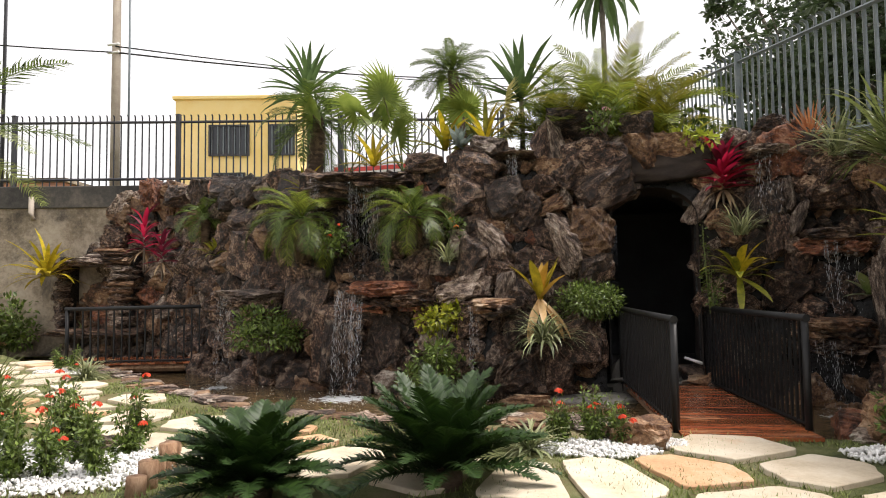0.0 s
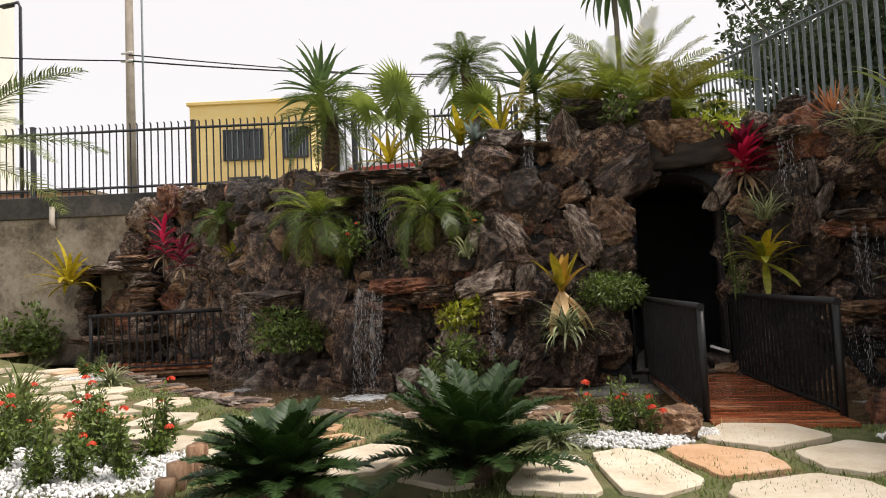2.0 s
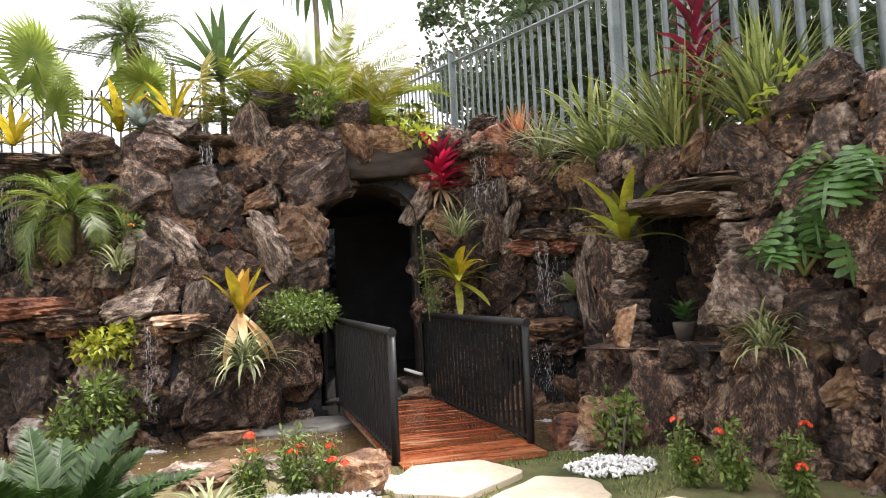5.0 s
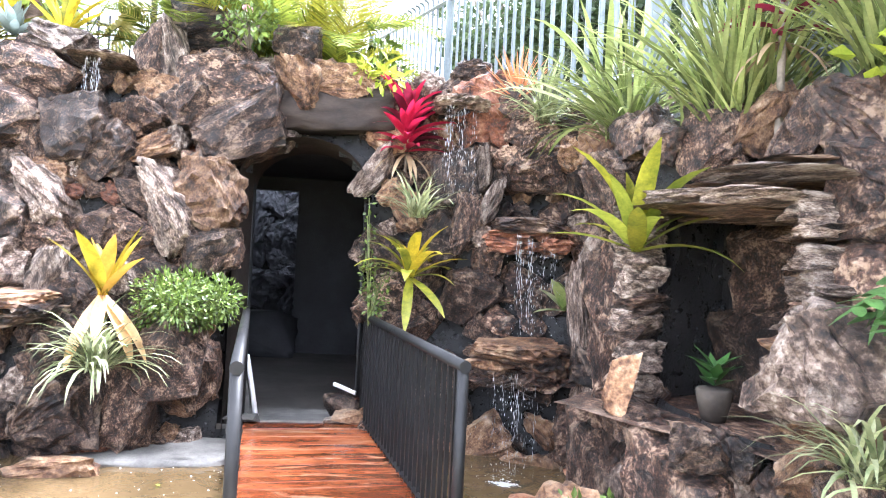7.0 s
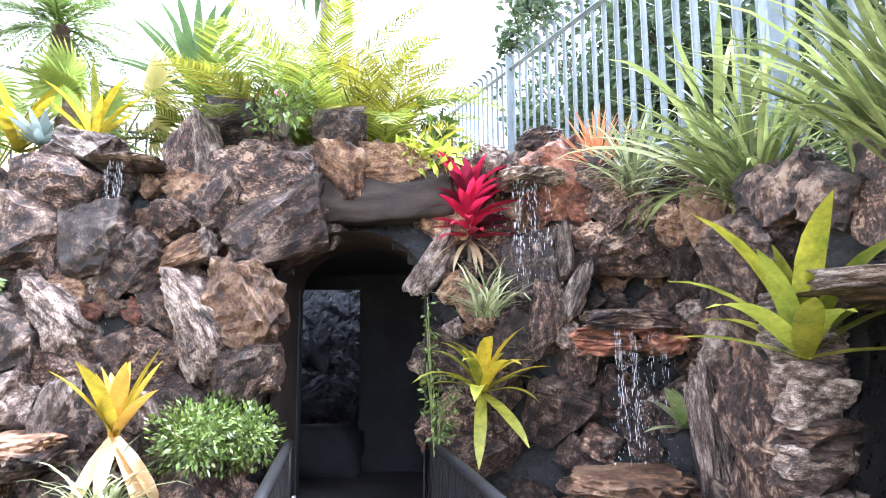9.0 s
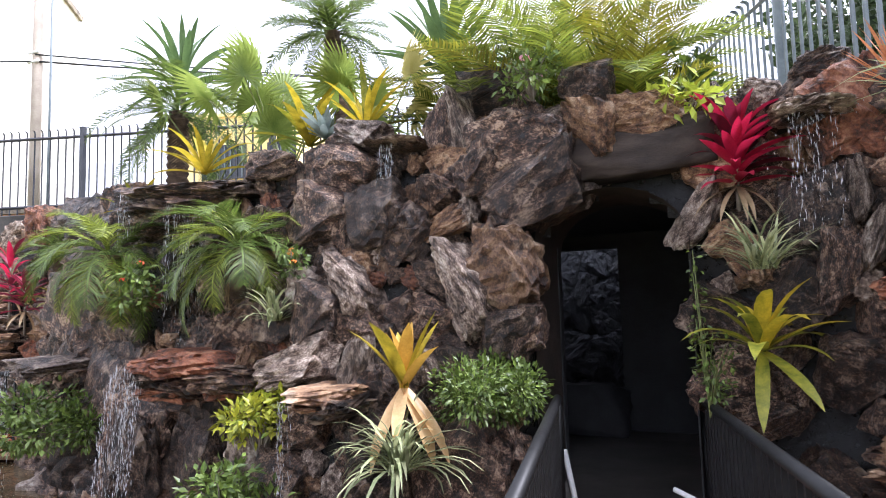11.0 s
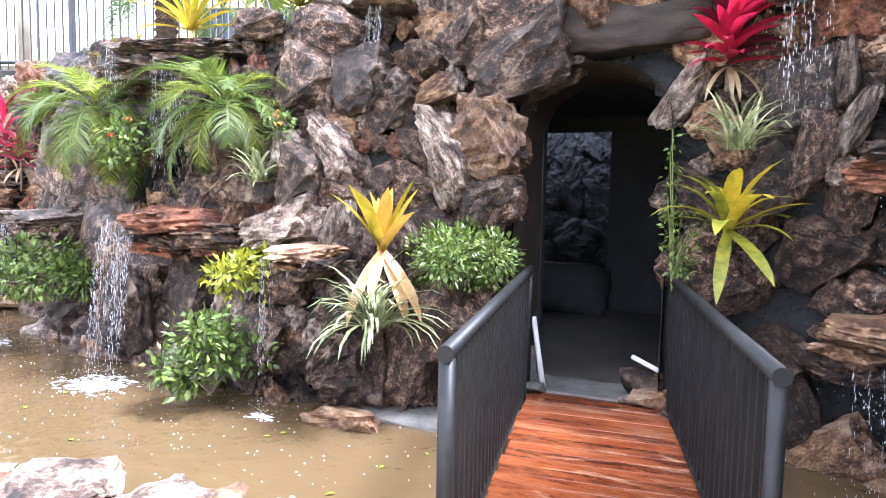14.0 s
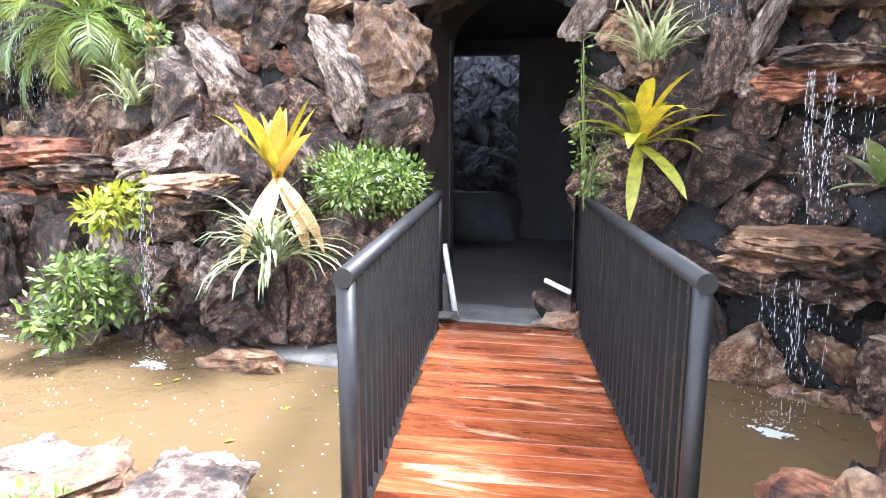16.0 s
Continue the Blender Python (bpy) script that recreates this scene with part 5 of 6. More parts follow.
# beside the path
tuft("grass_clump", (4.02, 7.15, 2.4), "clump of long arching green grass on the rocks", "grass clump", M_BLADE, 170, 1.0, .026, R, (.3, 1.5), (.6, 2.0), group="grass clumps")
tuft("grass_clump", (4.22, 6.1, 2.2), "clump of long upright green grass below the fence", "grass clump", M_BLADE, 340, 1.1, .024, R, (.7, 1.55), (.3, 1.4), group="grass clumps")
tuft("grass_clump", (3.75, 8.35, 2.75), "clump of pale arching grass on the rocks", "grass clump", M_VARIEG, 90, .7, .026, R, (.2, 1.5), (.5, 1.8), group="grass clumps")
tuft("grass_clump", (4.45, 5.3, 2.3), "clump of upright green grass below the fence", "grass clump", M_BLADE, 260, .95, .022, R, (.7, 1.55), (.3, 1.4), group="grass clumps")
rosette("flax_lily", (3.98, 7.5, 2.55), "strappy plant with long cream-edged green leaves", "flax lily", [M_BLADE, M_VARIEG, M_BLADE], 28, 1.1, .055, R, (.1, 1.45), (.5, 1.5))


def philodendron(at, label, leaves, rnd, size):
    """Long stalks that carry big, deeply cut leaves."""
    top = root("philodendron", at, label, "philodendron")
    verts, faces = [], []
    for k in range(9):
        f = k / 8
        verts += [(-.05, -.15 + .9 * f, -.25 * f * f), (.05, -.15 + .9 * f, -.25 * f * f)]
    faces += [(2 * k, 2 * k + 1, 2 * k + 3, 2 * k + 2) for k in range(8)]
    for k in range(5):
        f = (k + .4) / 5
        reach = .52 * math.sin(math.pi * (.22 + .7 * (1 - f))) + .06
        for sx in (-1, 1):
            b, y, z = len(verts), -.15 + .9 * f, -.25 * f * f
            for g, w, drop in ((.04, .07, 0), (.45, .11, .02), (.8, .085, .09), (1, .012, .16)):
                up = y + (f - .35) * .75 * reach * g
                verts += [(sx * (.03 + reach * g), up - w, z - drop * reach), (sx * (.03 + reach * g), up + w, z - drop * reach)]
            faces += [(b + 2 * n, b + 2 * n + 1, b + 2 * n + 3, b + 2 * n + 2) for n in range(3)]
    b = len(verts)
    verts += [(-.06, .72, -.24), (.06, .72, -.24), (.05, .9, -.32), (-.05, .9, -.32), (0, 1.08, -.42)]
    faces += [(b, b + 1, b + 2, b + 3), (b + 3, b + 2, b + 4)]
    me = mesh_of("leaf", (verts, faces), M_PHILO)
    for k in range(leaves):
        a, up = 3.6 + rnd.uniform(-1.2, 1.2), rnd.uniform(.45, 1.35)
        d = Vector((math.cos(a) * math.cos(up), math.sin(a) * math.cos(up), math.sin(up))) * size * rnd.uniform(.8, 1.5)
        bm = bmesh.new()
        tube(bm, [(0, 0, 0), d * .6 + Vector((0, 0, .08)), d], [.016, .013, .01], 6, False)
        part("stalk", bm, M_STEM, top)
        share("leaf", me, top, Matrix.Translation(d) @ Matrix.Rotation(a - math.pi / 2, 4, "Z") @ Matrix.Rotation(rnd.uniform(-1.1, -.2), 4, "X") @ Matrix.Scale(size * rnd.uniform(.6, .9), 4))


philodendron((4.3, 4.85, 1.25), "philodendron with large deeply cut green leaves", 14, R, .29)
philodendron((4.38, 4.5, 1.65), "tall philodendron with large deeply cut green leaves", 14, R, .29)
shrub("leafy_vine", (4.4, 5.0, 2.35), (.3, .3, .3), "pale green vine trailing over the rocks", "vine", M_LIME, 60, .13, R)


def potted(at, label, rnd):
    top = root("potted_plant", at, label, "potted plant")
    bm = bmesh.new()
    tube(bm, [(0, 0, 0), (0, 0, .1), (0, 0, .16), (0, 0, .17)], [.06, .085, .095, .085], 14)
    part("pot", bm, M_POT, top)
    me = mesh_of("leaf", leaf_quad(.07, .17), M_PHILO)
    for k in range(14):
        share("leaf", me, top, Matrix.Translation((0, 0, .18 + .03 * (k % 4))) @ Matrix.Rotation(k * 2.4, 4, "Z") @ Matrix.Rotation(.2 + .06 * k, 4, "X"))


bm = rock_bm(850, (.13, .06, .32), points=14, rough=.05)
leaning = link("leaning_slab", bm, M_TAN, smooth=False)
leaning.matrix_basis = Matrix.LocRotScale((3.66, 6.22, .9), Euler((.08, radians(16), -.9)), None)
tagged(leaning, "thin tan slab of stone leaning beside the niche", "stone slab")
potted((4.1, 6.05, .73), "small leafy plant in a stone pot in the niche", R)


# ---- garden in front ----
def flagstone_cells(seeds, reach):
    """The cell of each seed among its neighbours, cut by bisectors."""
    cells = []
    for i, (x, y) in enumerate(seeds):
        poly = [(x + reach * math.cos(a), y + reach * math.sin(a)) for a in [1.3 * i + k * math.pi / 3 for k in range(6)]]
        for j, (u, v) in enumerate(seeds):
            if i == j or math.hypot(u - x, v - y) > 2 * reach:
                continue
            mx, my, nx, ny = (x + u) / 2, (y + v) / 2, u - x, v - y
            out = []
            for k, p in enumerate(poly):
                q = poly[(k + 1) % len(poly)]
                dp, dq = (p[0] - mx) * nx + (p[1] - my) * ny, (q[0] - mx) * nx + (q[1] - my) * ny
                if dp <= 0:
                    out.append(p)
                if dp * dq < 0:
                    f = dp / (dp - dq)
                    out.append((p[0] + (q[0] - p[0]) * f, p[1] + (q[1] - p[1]) * f))
            poly = out
        cells.append(poly)
    return cells


PATHLINE = [(-11.5, 10.4, 1.0), (-9.6, 9.3, 1.0), (-7.3, 7.3, .75), (-5.0, 6.1, .6), (-3.0, 5.1, .5), (-1.3, 4.75, .45), (.2, 4.1, .6), (1.5, 4.4, .75), (2.3, 5.0, .7), (2.4, 3.6, .9), (2.0, 2.0, 1.0), (1.2, 0.2, 1.0), (.8, -2.5, 1.1)]


def build_path():
    rnd = random.Random(8)
    seeds = [(2.05, 5.33), (1.7, 4.63), (2.47, 4.85), (1.12, 4.33), (.66, 4.2)]
    for (x0, y0, w0), (x1, y1, w1) in zip(PATHLINE, PATHLINE[1:]):
        n = int(math.hypot(x1 - x0, y1 - y0) * 14)
        for k in range(n):
            f = rnd.random()
            w = w0 + (w1 - w0) * f
            a, r = rnd.uniform(0, 6.3), rnd.random() ** .5 * w
            p = (x0 + (x1 - x0) * f + r * math.cos(a), y0 + (y1 - y0) * f + r * math.sin(a))
            if 1.35 < p[0] < 3.1 and p[1] > 5.35 or p[1] > shore_y(p[0]) - .55:
                continue
            if all(math.hypot(p[0] - q[0], p[1] - q[1]) > (.5 if p[0] < -1.2 else .68) for q in seeds):
                seeds.append(p)
    top = root("garden_path", (0, 0, 0), "garden path of irregular cream flagstones set in grass", "path")
    tagged(top, kind="structure")
    for (x, y), poly in zip(seeds, flagstone_cells(seeds, .62)):
        if len(poly) < 3:
            continue
        bm = bmesh.new()
        ring, shrink = [], rnd.uniform(.64, .76) if x < -1.2 else rnd.uniform(.76, .86)
        for k, p in enumerate(poly):
            q = poly[(k + 1) % len(poly)]
            for f in (.06, .36, .68, .94):
                ring.append((x + (p[0] + (q[0] - p[0]) * f - x) * shrink + rnd.uniform(-.012, .012) - x, y + (p[1] + (q[1] - p[1]) * f - y) * shrink + rnd.uniform(-.012, .012) - y))
        up = [bm.verts.new((a * .985, b * .985, .014)) for a, b in ring]
        mid = [bm.verts.new((a, b, .008)) for a, b in ring]
        low = [bm.verts.new((a, b, -.05)) for a, b in ring]
        bm.faces.new(up)
        for k in range(len(ring)):
            j = (k + 1) % len(ring)
            bm.faces.new((mid[k], mid[j], up[j], up[k]))
            bm.faces.new((low[k], low[j], mid[j], mid[k]))
        ob = part("flagstone", bm, M_FLAGO if rnd.random() < .16 else M_FLAG, top, smooth=False)
        ob.location = (x, y, max(0, ground_z(x, y) + .015))


build_path()


def pebble_bed(at, size, n, label, rnd):
    me = rock_bm(900, (1, 1, .7), points=10, rough=.04, cuts=1)
    vs = [v.co.copy() for v in me.verts]
    fs = [[v.index for v in f.verts] for f in me.faces]
    me.free()
    verts, faces = [], []
    for _ in range(2 * n):
        a, r = rnd.uniform(0, 6.3), rnd.random() ** .5
        p = (math.cos(a) * r * size[0] * rnd.uniform(.85, 1.1), math.sin(a) * r * size[1] * rnd.uniform(.85, 1.1))
        m = Matrix.LocRotScale((p[0], p[1], rnd.uniform(.0, .05) * (1.3 - r)), Euler((rnd.uniform(0, 6), rnd.uniform(0, 6), 0)), Vector((1, rnd.uniform(.7, 1), rnd.uniform(.6, 1))) * rnd.uniform(.02, .04))
        base = len(verts)
        verts += [m @ v for v in vs]
        faces += [[base + i for i in f] for f in fs]
    ob = raw("pebble_bed", verts, faces, M_PEB)
    ob.location = at
    tagged(ob, label, "pebbles", kind="stuff")


G = random.Random(31)
pebble_bed((-3.1, 3.75, .0), (1.25, .7), 2300, "bed of white pebbles under the flowering shrubs", G)
pebble_bed((1.02, 5.1, .0), (.5, .25), 520, "small bed of white pebbles by the footbridge", G)
pebble_bed((1.45, 5.42, .0), (.3, .18), 220, "scatter of white pebbles beside the footbridge", G)
pebble_bed((3.12, 5.35, .0), (.3, .22), 240, "heap of white pebbles at the foot of the rocks", G)
pebble_bed((-7.3, 8.3, .0), (.55, .2), 260, "strip of white pebbles by the pond's edge", G)


def ixora(at, h, flowers):
    shrub("ixora", (*at, 0.0), (.13, .13, h), "upright ixora shrub with orange-red flower heads", "shrub", M_SHRUB, 620, .044, G, flowers, M_FLOWER, group="ixora shrubs", tall=True)


for x, y, h, f in ((-4.55, 4.25, .5, 3), (-4.1, 4.4, .52, 2), (-3.75, 3.95, .5, 3), (-3.3, 4.35, .55, 4), (-2.95, 3.95, .58, 3), (-2.65, 4.5, .5, 2), (-3.9, 3.45, .5, 2), (-3.45, 4.6, .45, 3), (-2.6, 3.9, .45, 1), (-3.15, 3.75, .5, 0), (-2.56, 3.5, .46, 1), (-2.25, 3.6, .48, 0), (-2.75, 3.4, .5, 0), (-2.95, 4.15, .5, 1), (-3.35, 3.6, .5, 0), (-2.5, 4.2, .46, 1),
                   (.75, 5.25, .42, 2), (1.0, 5.32, .42, 2), (1.22, 5.3, .42, 3), (3.4, 4.85, .4, 2), (3.62, 4.7, .42, 2), (3.85, 4.45, .4, 2), (-7.55, 8.45, .42, 1), (-7.15, 8.35, .42, 1)):
    ixora((x, y), h, f)
shrub("shrub", (3.35, 5.72, 0.0), (.22, .2, .38), "small dark green shrub at the rocks' foot", "shrub", M_SHRUB, 420, .06, G)


def log_stake(x, y, h):
    bm = bmesh.new()
    tube(bm, [(0, 0, -.1), (0, 0, h * .5), (0, 0, h)], [.065, .062, .06], 10)
    ob = link("log_stake", bm, M_LOG)
    ob.location = (x, y, 0)
    ob.rotation_euler = (G.uniform(-.06, .06), G.uniform(-.06, .06), 0)
    tagged(ob, "short round wooden stake edging the pebble bed", "stake", "log edging")


for k, (x, y) in enumerate(((-2.16, 4.3), (-2.06, 4.15), (-1.97, 4.0), (-1.9, 3.85), (-1.83, 3.7), (-1.77, 3.55), (-1.74, 3.4))):
    log_stake(x, y, .1 + .03 * (k % 3))


def cycad(at, label, n, length):
    top = root("cycad", at, label, "cycad", "cycads")
    bm = bmesh.new()
    tube(bm, [(0, 0, -.05), (0, 0, .1), (0, 0, .2)], [.12, .13, .06], 12)
    part("trunk", bm, M_BARK, top)
    kinds = [mesh_of("frond", frond(length * G.uniform(.9, 1.08), 84, .15, .016, G.uniform(.3, .9), G, vee=.9, sweep=1.0), M_CYCAD) for _ in range(5)]
    for k in range(n):
        share("frond", kinds[k % 5], top, Matrix.Translation((0, 0, .1)) @ Matrix.Rotation(k * 2.4, 4, "Z") @ Matrix.Rotation(.25 + 1.1 * (k / n), 4, "X") @ Matrix.Diagonal((1.15, 1, 1, 1)))


cycad((.12, 4.0, -.04), "sago cycad with stiff glossy dark green fronds", 54, .74)
cycad((-.95, 3.45, -.06), "sago cycad with stiff glossy dark green fronds", 44, .6)
tuft("grass_clump", (-5.6, 5.6, 0), "clump of long green garden grass", "grass clump", M_BLADE, 110, .75, .02, G, (.5, 1.5), (.6, 1.6))
tuft("strap_lily", (-4.9, 5.15, 0), "low green strap-leaved lily by the path", "lily", M_BLADE, 60, .55, .04, G, (.2, 1.3), (.6, 1.5))
tuft("spider_plant", (-6.3, 7.75, 0), "pale variegated grass at the pond's edge", "spider plant", M_VARIEG, 120, .5, .02, G, (.2, 1.3), (.8, 2.0))
tuft("spider_plant", (.55, 5.0, 0), "pale variegated grass behind the cycad", "spider plant", M_VARIEG, 90, .38, .02, G, (.1, 1.2), (.8, 2.0))
tuft("grass_clump", (-9.75, 11.2, .3), "clump of green strappy grass below the bromeliad", "grass clump", M_BLADE, 80, .5, .025, G, (.2, 1.3), (.8, 2.0))
shrub("shrub", (-11.2, 10.7, .15), (.9, .5, 1.0), "straggly green shrub against the concrete wall", "shrub", M_SHRUB, 1100, .13, G, tall=True)
shrub("shrub", (-12.0, 9.7, .1), (.7, .5, .6), "low green shrub beside the concrete wall", "shrub", M_BLADE, 700, .12, G)
palm("garden_palm", (-5.6, 4.75, 0), "garden palm with long arching feather fronds", [M_PALM, M_BLADE], 14, 1.9, G, trunk=2.75, trunk_r=.11, leaflets=48, leaf_len=.4, leaf_w=.022, lift=(.1, 1.1), droop=(.6, 1.2))


def shore_stone(x, y, w, h, mat, seed):
    bm = rock_bm(seed, (w, w * .75, h), points=22, rough=.16, freq=3.4)
    ob = link("edging_stone", bm, mat, smooth=False)
    ob.matrix_basis = Matrix.LocRotScale((x, y, -.03 + h * .08), Euler((0, 0, G.uniform(0, 6))), None)
    tagged(ob, "pale weathered stone edging the pond", "stone", "pond edging stones")


seed = 700
for (x0, y0), (x1, y1) in zip(SHORE[1:], SHORE[2:]):
    n = int(math.hypot(x1 - x0, y1 - y0) / (.36 if x0 > -1 else .24))
    for k in range(n):
        f = (k + G.uniform(.2, .8)) / n
        x, y = x0 + (x1 - x0) * f, y0 + (y1 - y0) * f
        if 1.45 < x < 3.2:
            continue
        seed += 1
        shore_stone(x, y - .05 + G.uniform(-.1, .1), G.uniform(.36, .62) if x > -.6 else G.uniform(.22, .4), G.uniform(.08, .17) if x > -.6 else G.uniform(.05, .1), (M_PALE, M_PALE, M_TAN)[seed % 3], seed)
shore_stone(3.42, 6.1, .5, .45, M_TAN, 780)
shore_stone(1.35, 5.55, .55, .3, M_TAN, 781)
shore_stone(-2.9, 4.25, .4, .2, M_ROCK, 782)

# grass blades over the lawn
def build_lawn_blades():
    rnd = random.Random(77)
    verts, faces = [], []
    while len(faces) < 26000:
        x, y = rnd.uniform(-8, 4), rnd.uniform(2.4, 8)
        if y > shore_y(x) - .12 or noise.noise(Vector((x * 1.3, y * 1.3, 4))) < -.05:
            continue
        h, a = rnd.uniform(.02, .055), rnd.uniform(0, 6.3)
        c, d = math.cos(a) * .006, math.sin(a) * .006
        z = ground_z(x, y)
        b = len(verts)
        verts += [(x - c, y - d, z), (x + c, y + d, z), (x + rnd.uniform(-.03, .03), y + rnd.uniform(-.03, .03), z + h)]
        faces.append((b, b + 1, b + 2))
    tagged(raw("lawn_grass", verts, faces, M_BLADE, smooth=False), "short patchy lawn grass between the flagstones", "grass", kind="stuff")


build_lawn_blades()


# ---- falling water ----
def cascade(at, width, drop, depth, strands, drops, label, rnd, thick=1.0):
    """Thin broken strands and loose drops that fall from a lip, and the foam below."""
    verts, faces = [], []

    def bit(p, w, h):
        b = len(verts)
        for k in range(4):
            verts.append((p[0] + w * math.cos(k * 1.57), p[1] + w * math.sin(k * 1.57), p[2]))
        verts.extend([(p[0], p[1], p[2] + h), (p[0], p[1], p[2] - h * .6)])
        for k in range(4):
            faces.extend([(b + k, b + (k + 1) % 4, b + 4), (b + (k + 1) % 4, b + k, b + 5)])

    for _ in range(strands):
        x = rnd.uniform(-.5, .5) * width
        z, y = 0.0, 0.0
        end = drop * rnd.uniform(.55, 1.0)
        while z > -end:
            f = -z / drop
            h = rnd.uniform(.01, .05)
            if rnd.random() < .85 - .45 * f:
                bit((x + rnd.gauss(0, .006 + .014 * f), -depth * math.sqrt(max(f, 0)) + rnd.gauss(0, .01), z), rnd.uniform(.0013, .0034) * thick, h)
            z -= h * 1.1
    for _ in range(drops):
        f = rnd.random()
        bit((rnd.gauss(0, .36) * width, -depth * math.sqrt(f) + rnd.gauss(0, .05), -drop * f), rnd.uniform(.0012, .0032), rnd.uniform(.004, .014))
    ob = raw("waterfall", verts, faces, M_DROP)
    ob.location = at
    tagged(ob, label, "waterfall", kind="stuff")


def splash(x, y, r, rnd):
    """A lacy patch of froth, thick in the middle and broken towards its edge, with drops thrown up."""
    verts, faces = [], []
    n = int(r * 130)
    off = Vector((x * 7, y * 5, 1))
    cell = r / n

    def froth(i, j):
        px, py = i * cell, j * cell
        d = math.hypot(px, py) / r
        return noise.fractal(Vector((px * 14, py * 22, 0)) + off, .9, 2.0, 4) * .55 + .75 - 1.25 * d

    for i in range(-n, n):
        for j in range(-n, n):
            f = froth(i, j)
            if f < .3 or rnd.random() > .6 + 1.3 * (f - .3):
                continue
            b = len(verts)
            z = .004 + .03 * max(0, f - .3) * rnd.uniform(.4, 1.4)
            verts += [(i * cell * 1.35, j * cell, .003), ((i + 1) * cell * 1.35, j * cell, .003), ((i + 1) * cell * 1.35, (j + 1) * cell, .003), (i * cell * 1.35, (j + 1) * cell, .003), ((i + .5) * cell * 1.35, (j + .5) * cell, z)]
            faces += [(b, b + 1, b + 4), (b + 1, b + 2, b + 4), (b + 2, b + 3, b + 4), (b + 3, b, b + 4)]
    for _ in range(int(500 * r)):
        a, d = rnd.uniform(0, 6.3), abs(rnd.gauss(0, .35)) * r
        s = rnd.uniform(.0015, .004)
        p = (math.cos(a) * d * 1.4, math.sin(a) * d, abs(rnd.gauss(0, .07)))
        b = len(verts)
        verts += [(p[0] - s, p[1], p[2]), (p[0] + s, p[1], p[2]), (p[0], p[1] - s, p[2]), (p[0], p[1] + s, p[2]), (p[0], p[1], p[2] + s)]
        faces += [(b, b + 2, b + 4), (b + 2, b + 1, b + 4), (b + 1, b + 3, b + 4), (b + 3, b, b + 4)]
    ob = raw("splash_foam", verts, faces, M_FOAM)
    ob.location = (x, y, -.148)
    tagged(ob, "white foam where the falling water meets the pond", "foam", kind="stuff")


W = random.Random(13)
cascade((-2.2, 7.92, 1.22), .45, 1.5, .25, 30, 260, "broken strands of water falling from the orange ledge", W)
cascade((-4.4, 8.4, 1.15), .3, 1.4, .2, 14, 120, "small fall of water beside the far footbridge", W)
cascade((-2.3, 8.6, 2.92), .5, 1.6, .05, 30, 200, "thin strands of water falling from the upper lip", W)
cascade((-3.05, 8.6, 2.9), .2, .6, .05, 10, 60, "thin strands of water falling from the upper lip", W)
cascade((-.14, 8.66, 3.06), .12, 1.4, .1, 12, 140, "thin dribble of water from the stone spout", W)
cascade((-.5, 7.7, 1.0), .1, 1.2, .05, 6, 60, "thin dribble of water from the dark ledge", W)
cascade((3.05, 8.56, 2.9), .3, .9, .05, 12, 120, "thin strands of water from the upper spout", W)
cascade((3.62, 8.04, 1.72), .4, .8, .08, 12, 240, "curtain of dripping water below the orange ledge", W, 1.0)
cascade((3.42, 7.84, .6), .4, .8, .1, 9, 220, "water dripping from the layered ledge", W, .9)
for x, y, r in ((-2.25, 7.65, .55), (-4.45, 8.2, .32), (-.5, 7.6, .18), (3.35, 7.6, .17)):
    splash(x, y, r, W)

# fallen leaves and bubbles on the pond
def build_floating():
    rnd = random.Random(15)
    verts, faces = [], []
    for _ in range(420):
        x, y, s = rnd.uniform(-5, 1.3), rnd.uniform(6.3, 8.6), rnd.uniform(.003, .009)
        b = len(verts)
        verts += [(x - s, y, -.147), (x, y - s, -.147), (x + s, y, -.147), (x, y + s, -.147), (x, y, -.147 + s * .8)]
        faces += [(b, b + 1, b + 4), (b + 1, b + 2, b + 4), (b + 2, b + 3, b + 4), (b + 3, b, b + 4)]
    tagged(raw("pond_bubbles", verts, faces, M_FOAM), "small white bubbles scattered on the pond", "bubbles", kind="stuff")
    for _ in range(9):
        ob = mesh_of("fallen_leaf", leaf_quad(.03, .06), M_LIME)
        o = new("fallen_leaf", ob)
        o.matrix_basis = Matrix.LocRotScale((rnd.uniform(-3, 1.4), rnd.uniform(6.5, 7.8), -.14), Euler((0, 0, rnd.uniform(0, 6))), None)
        tagged(o, "small yellow leaf floating on the pond", "leaf", "floating leaves")


build_floating()


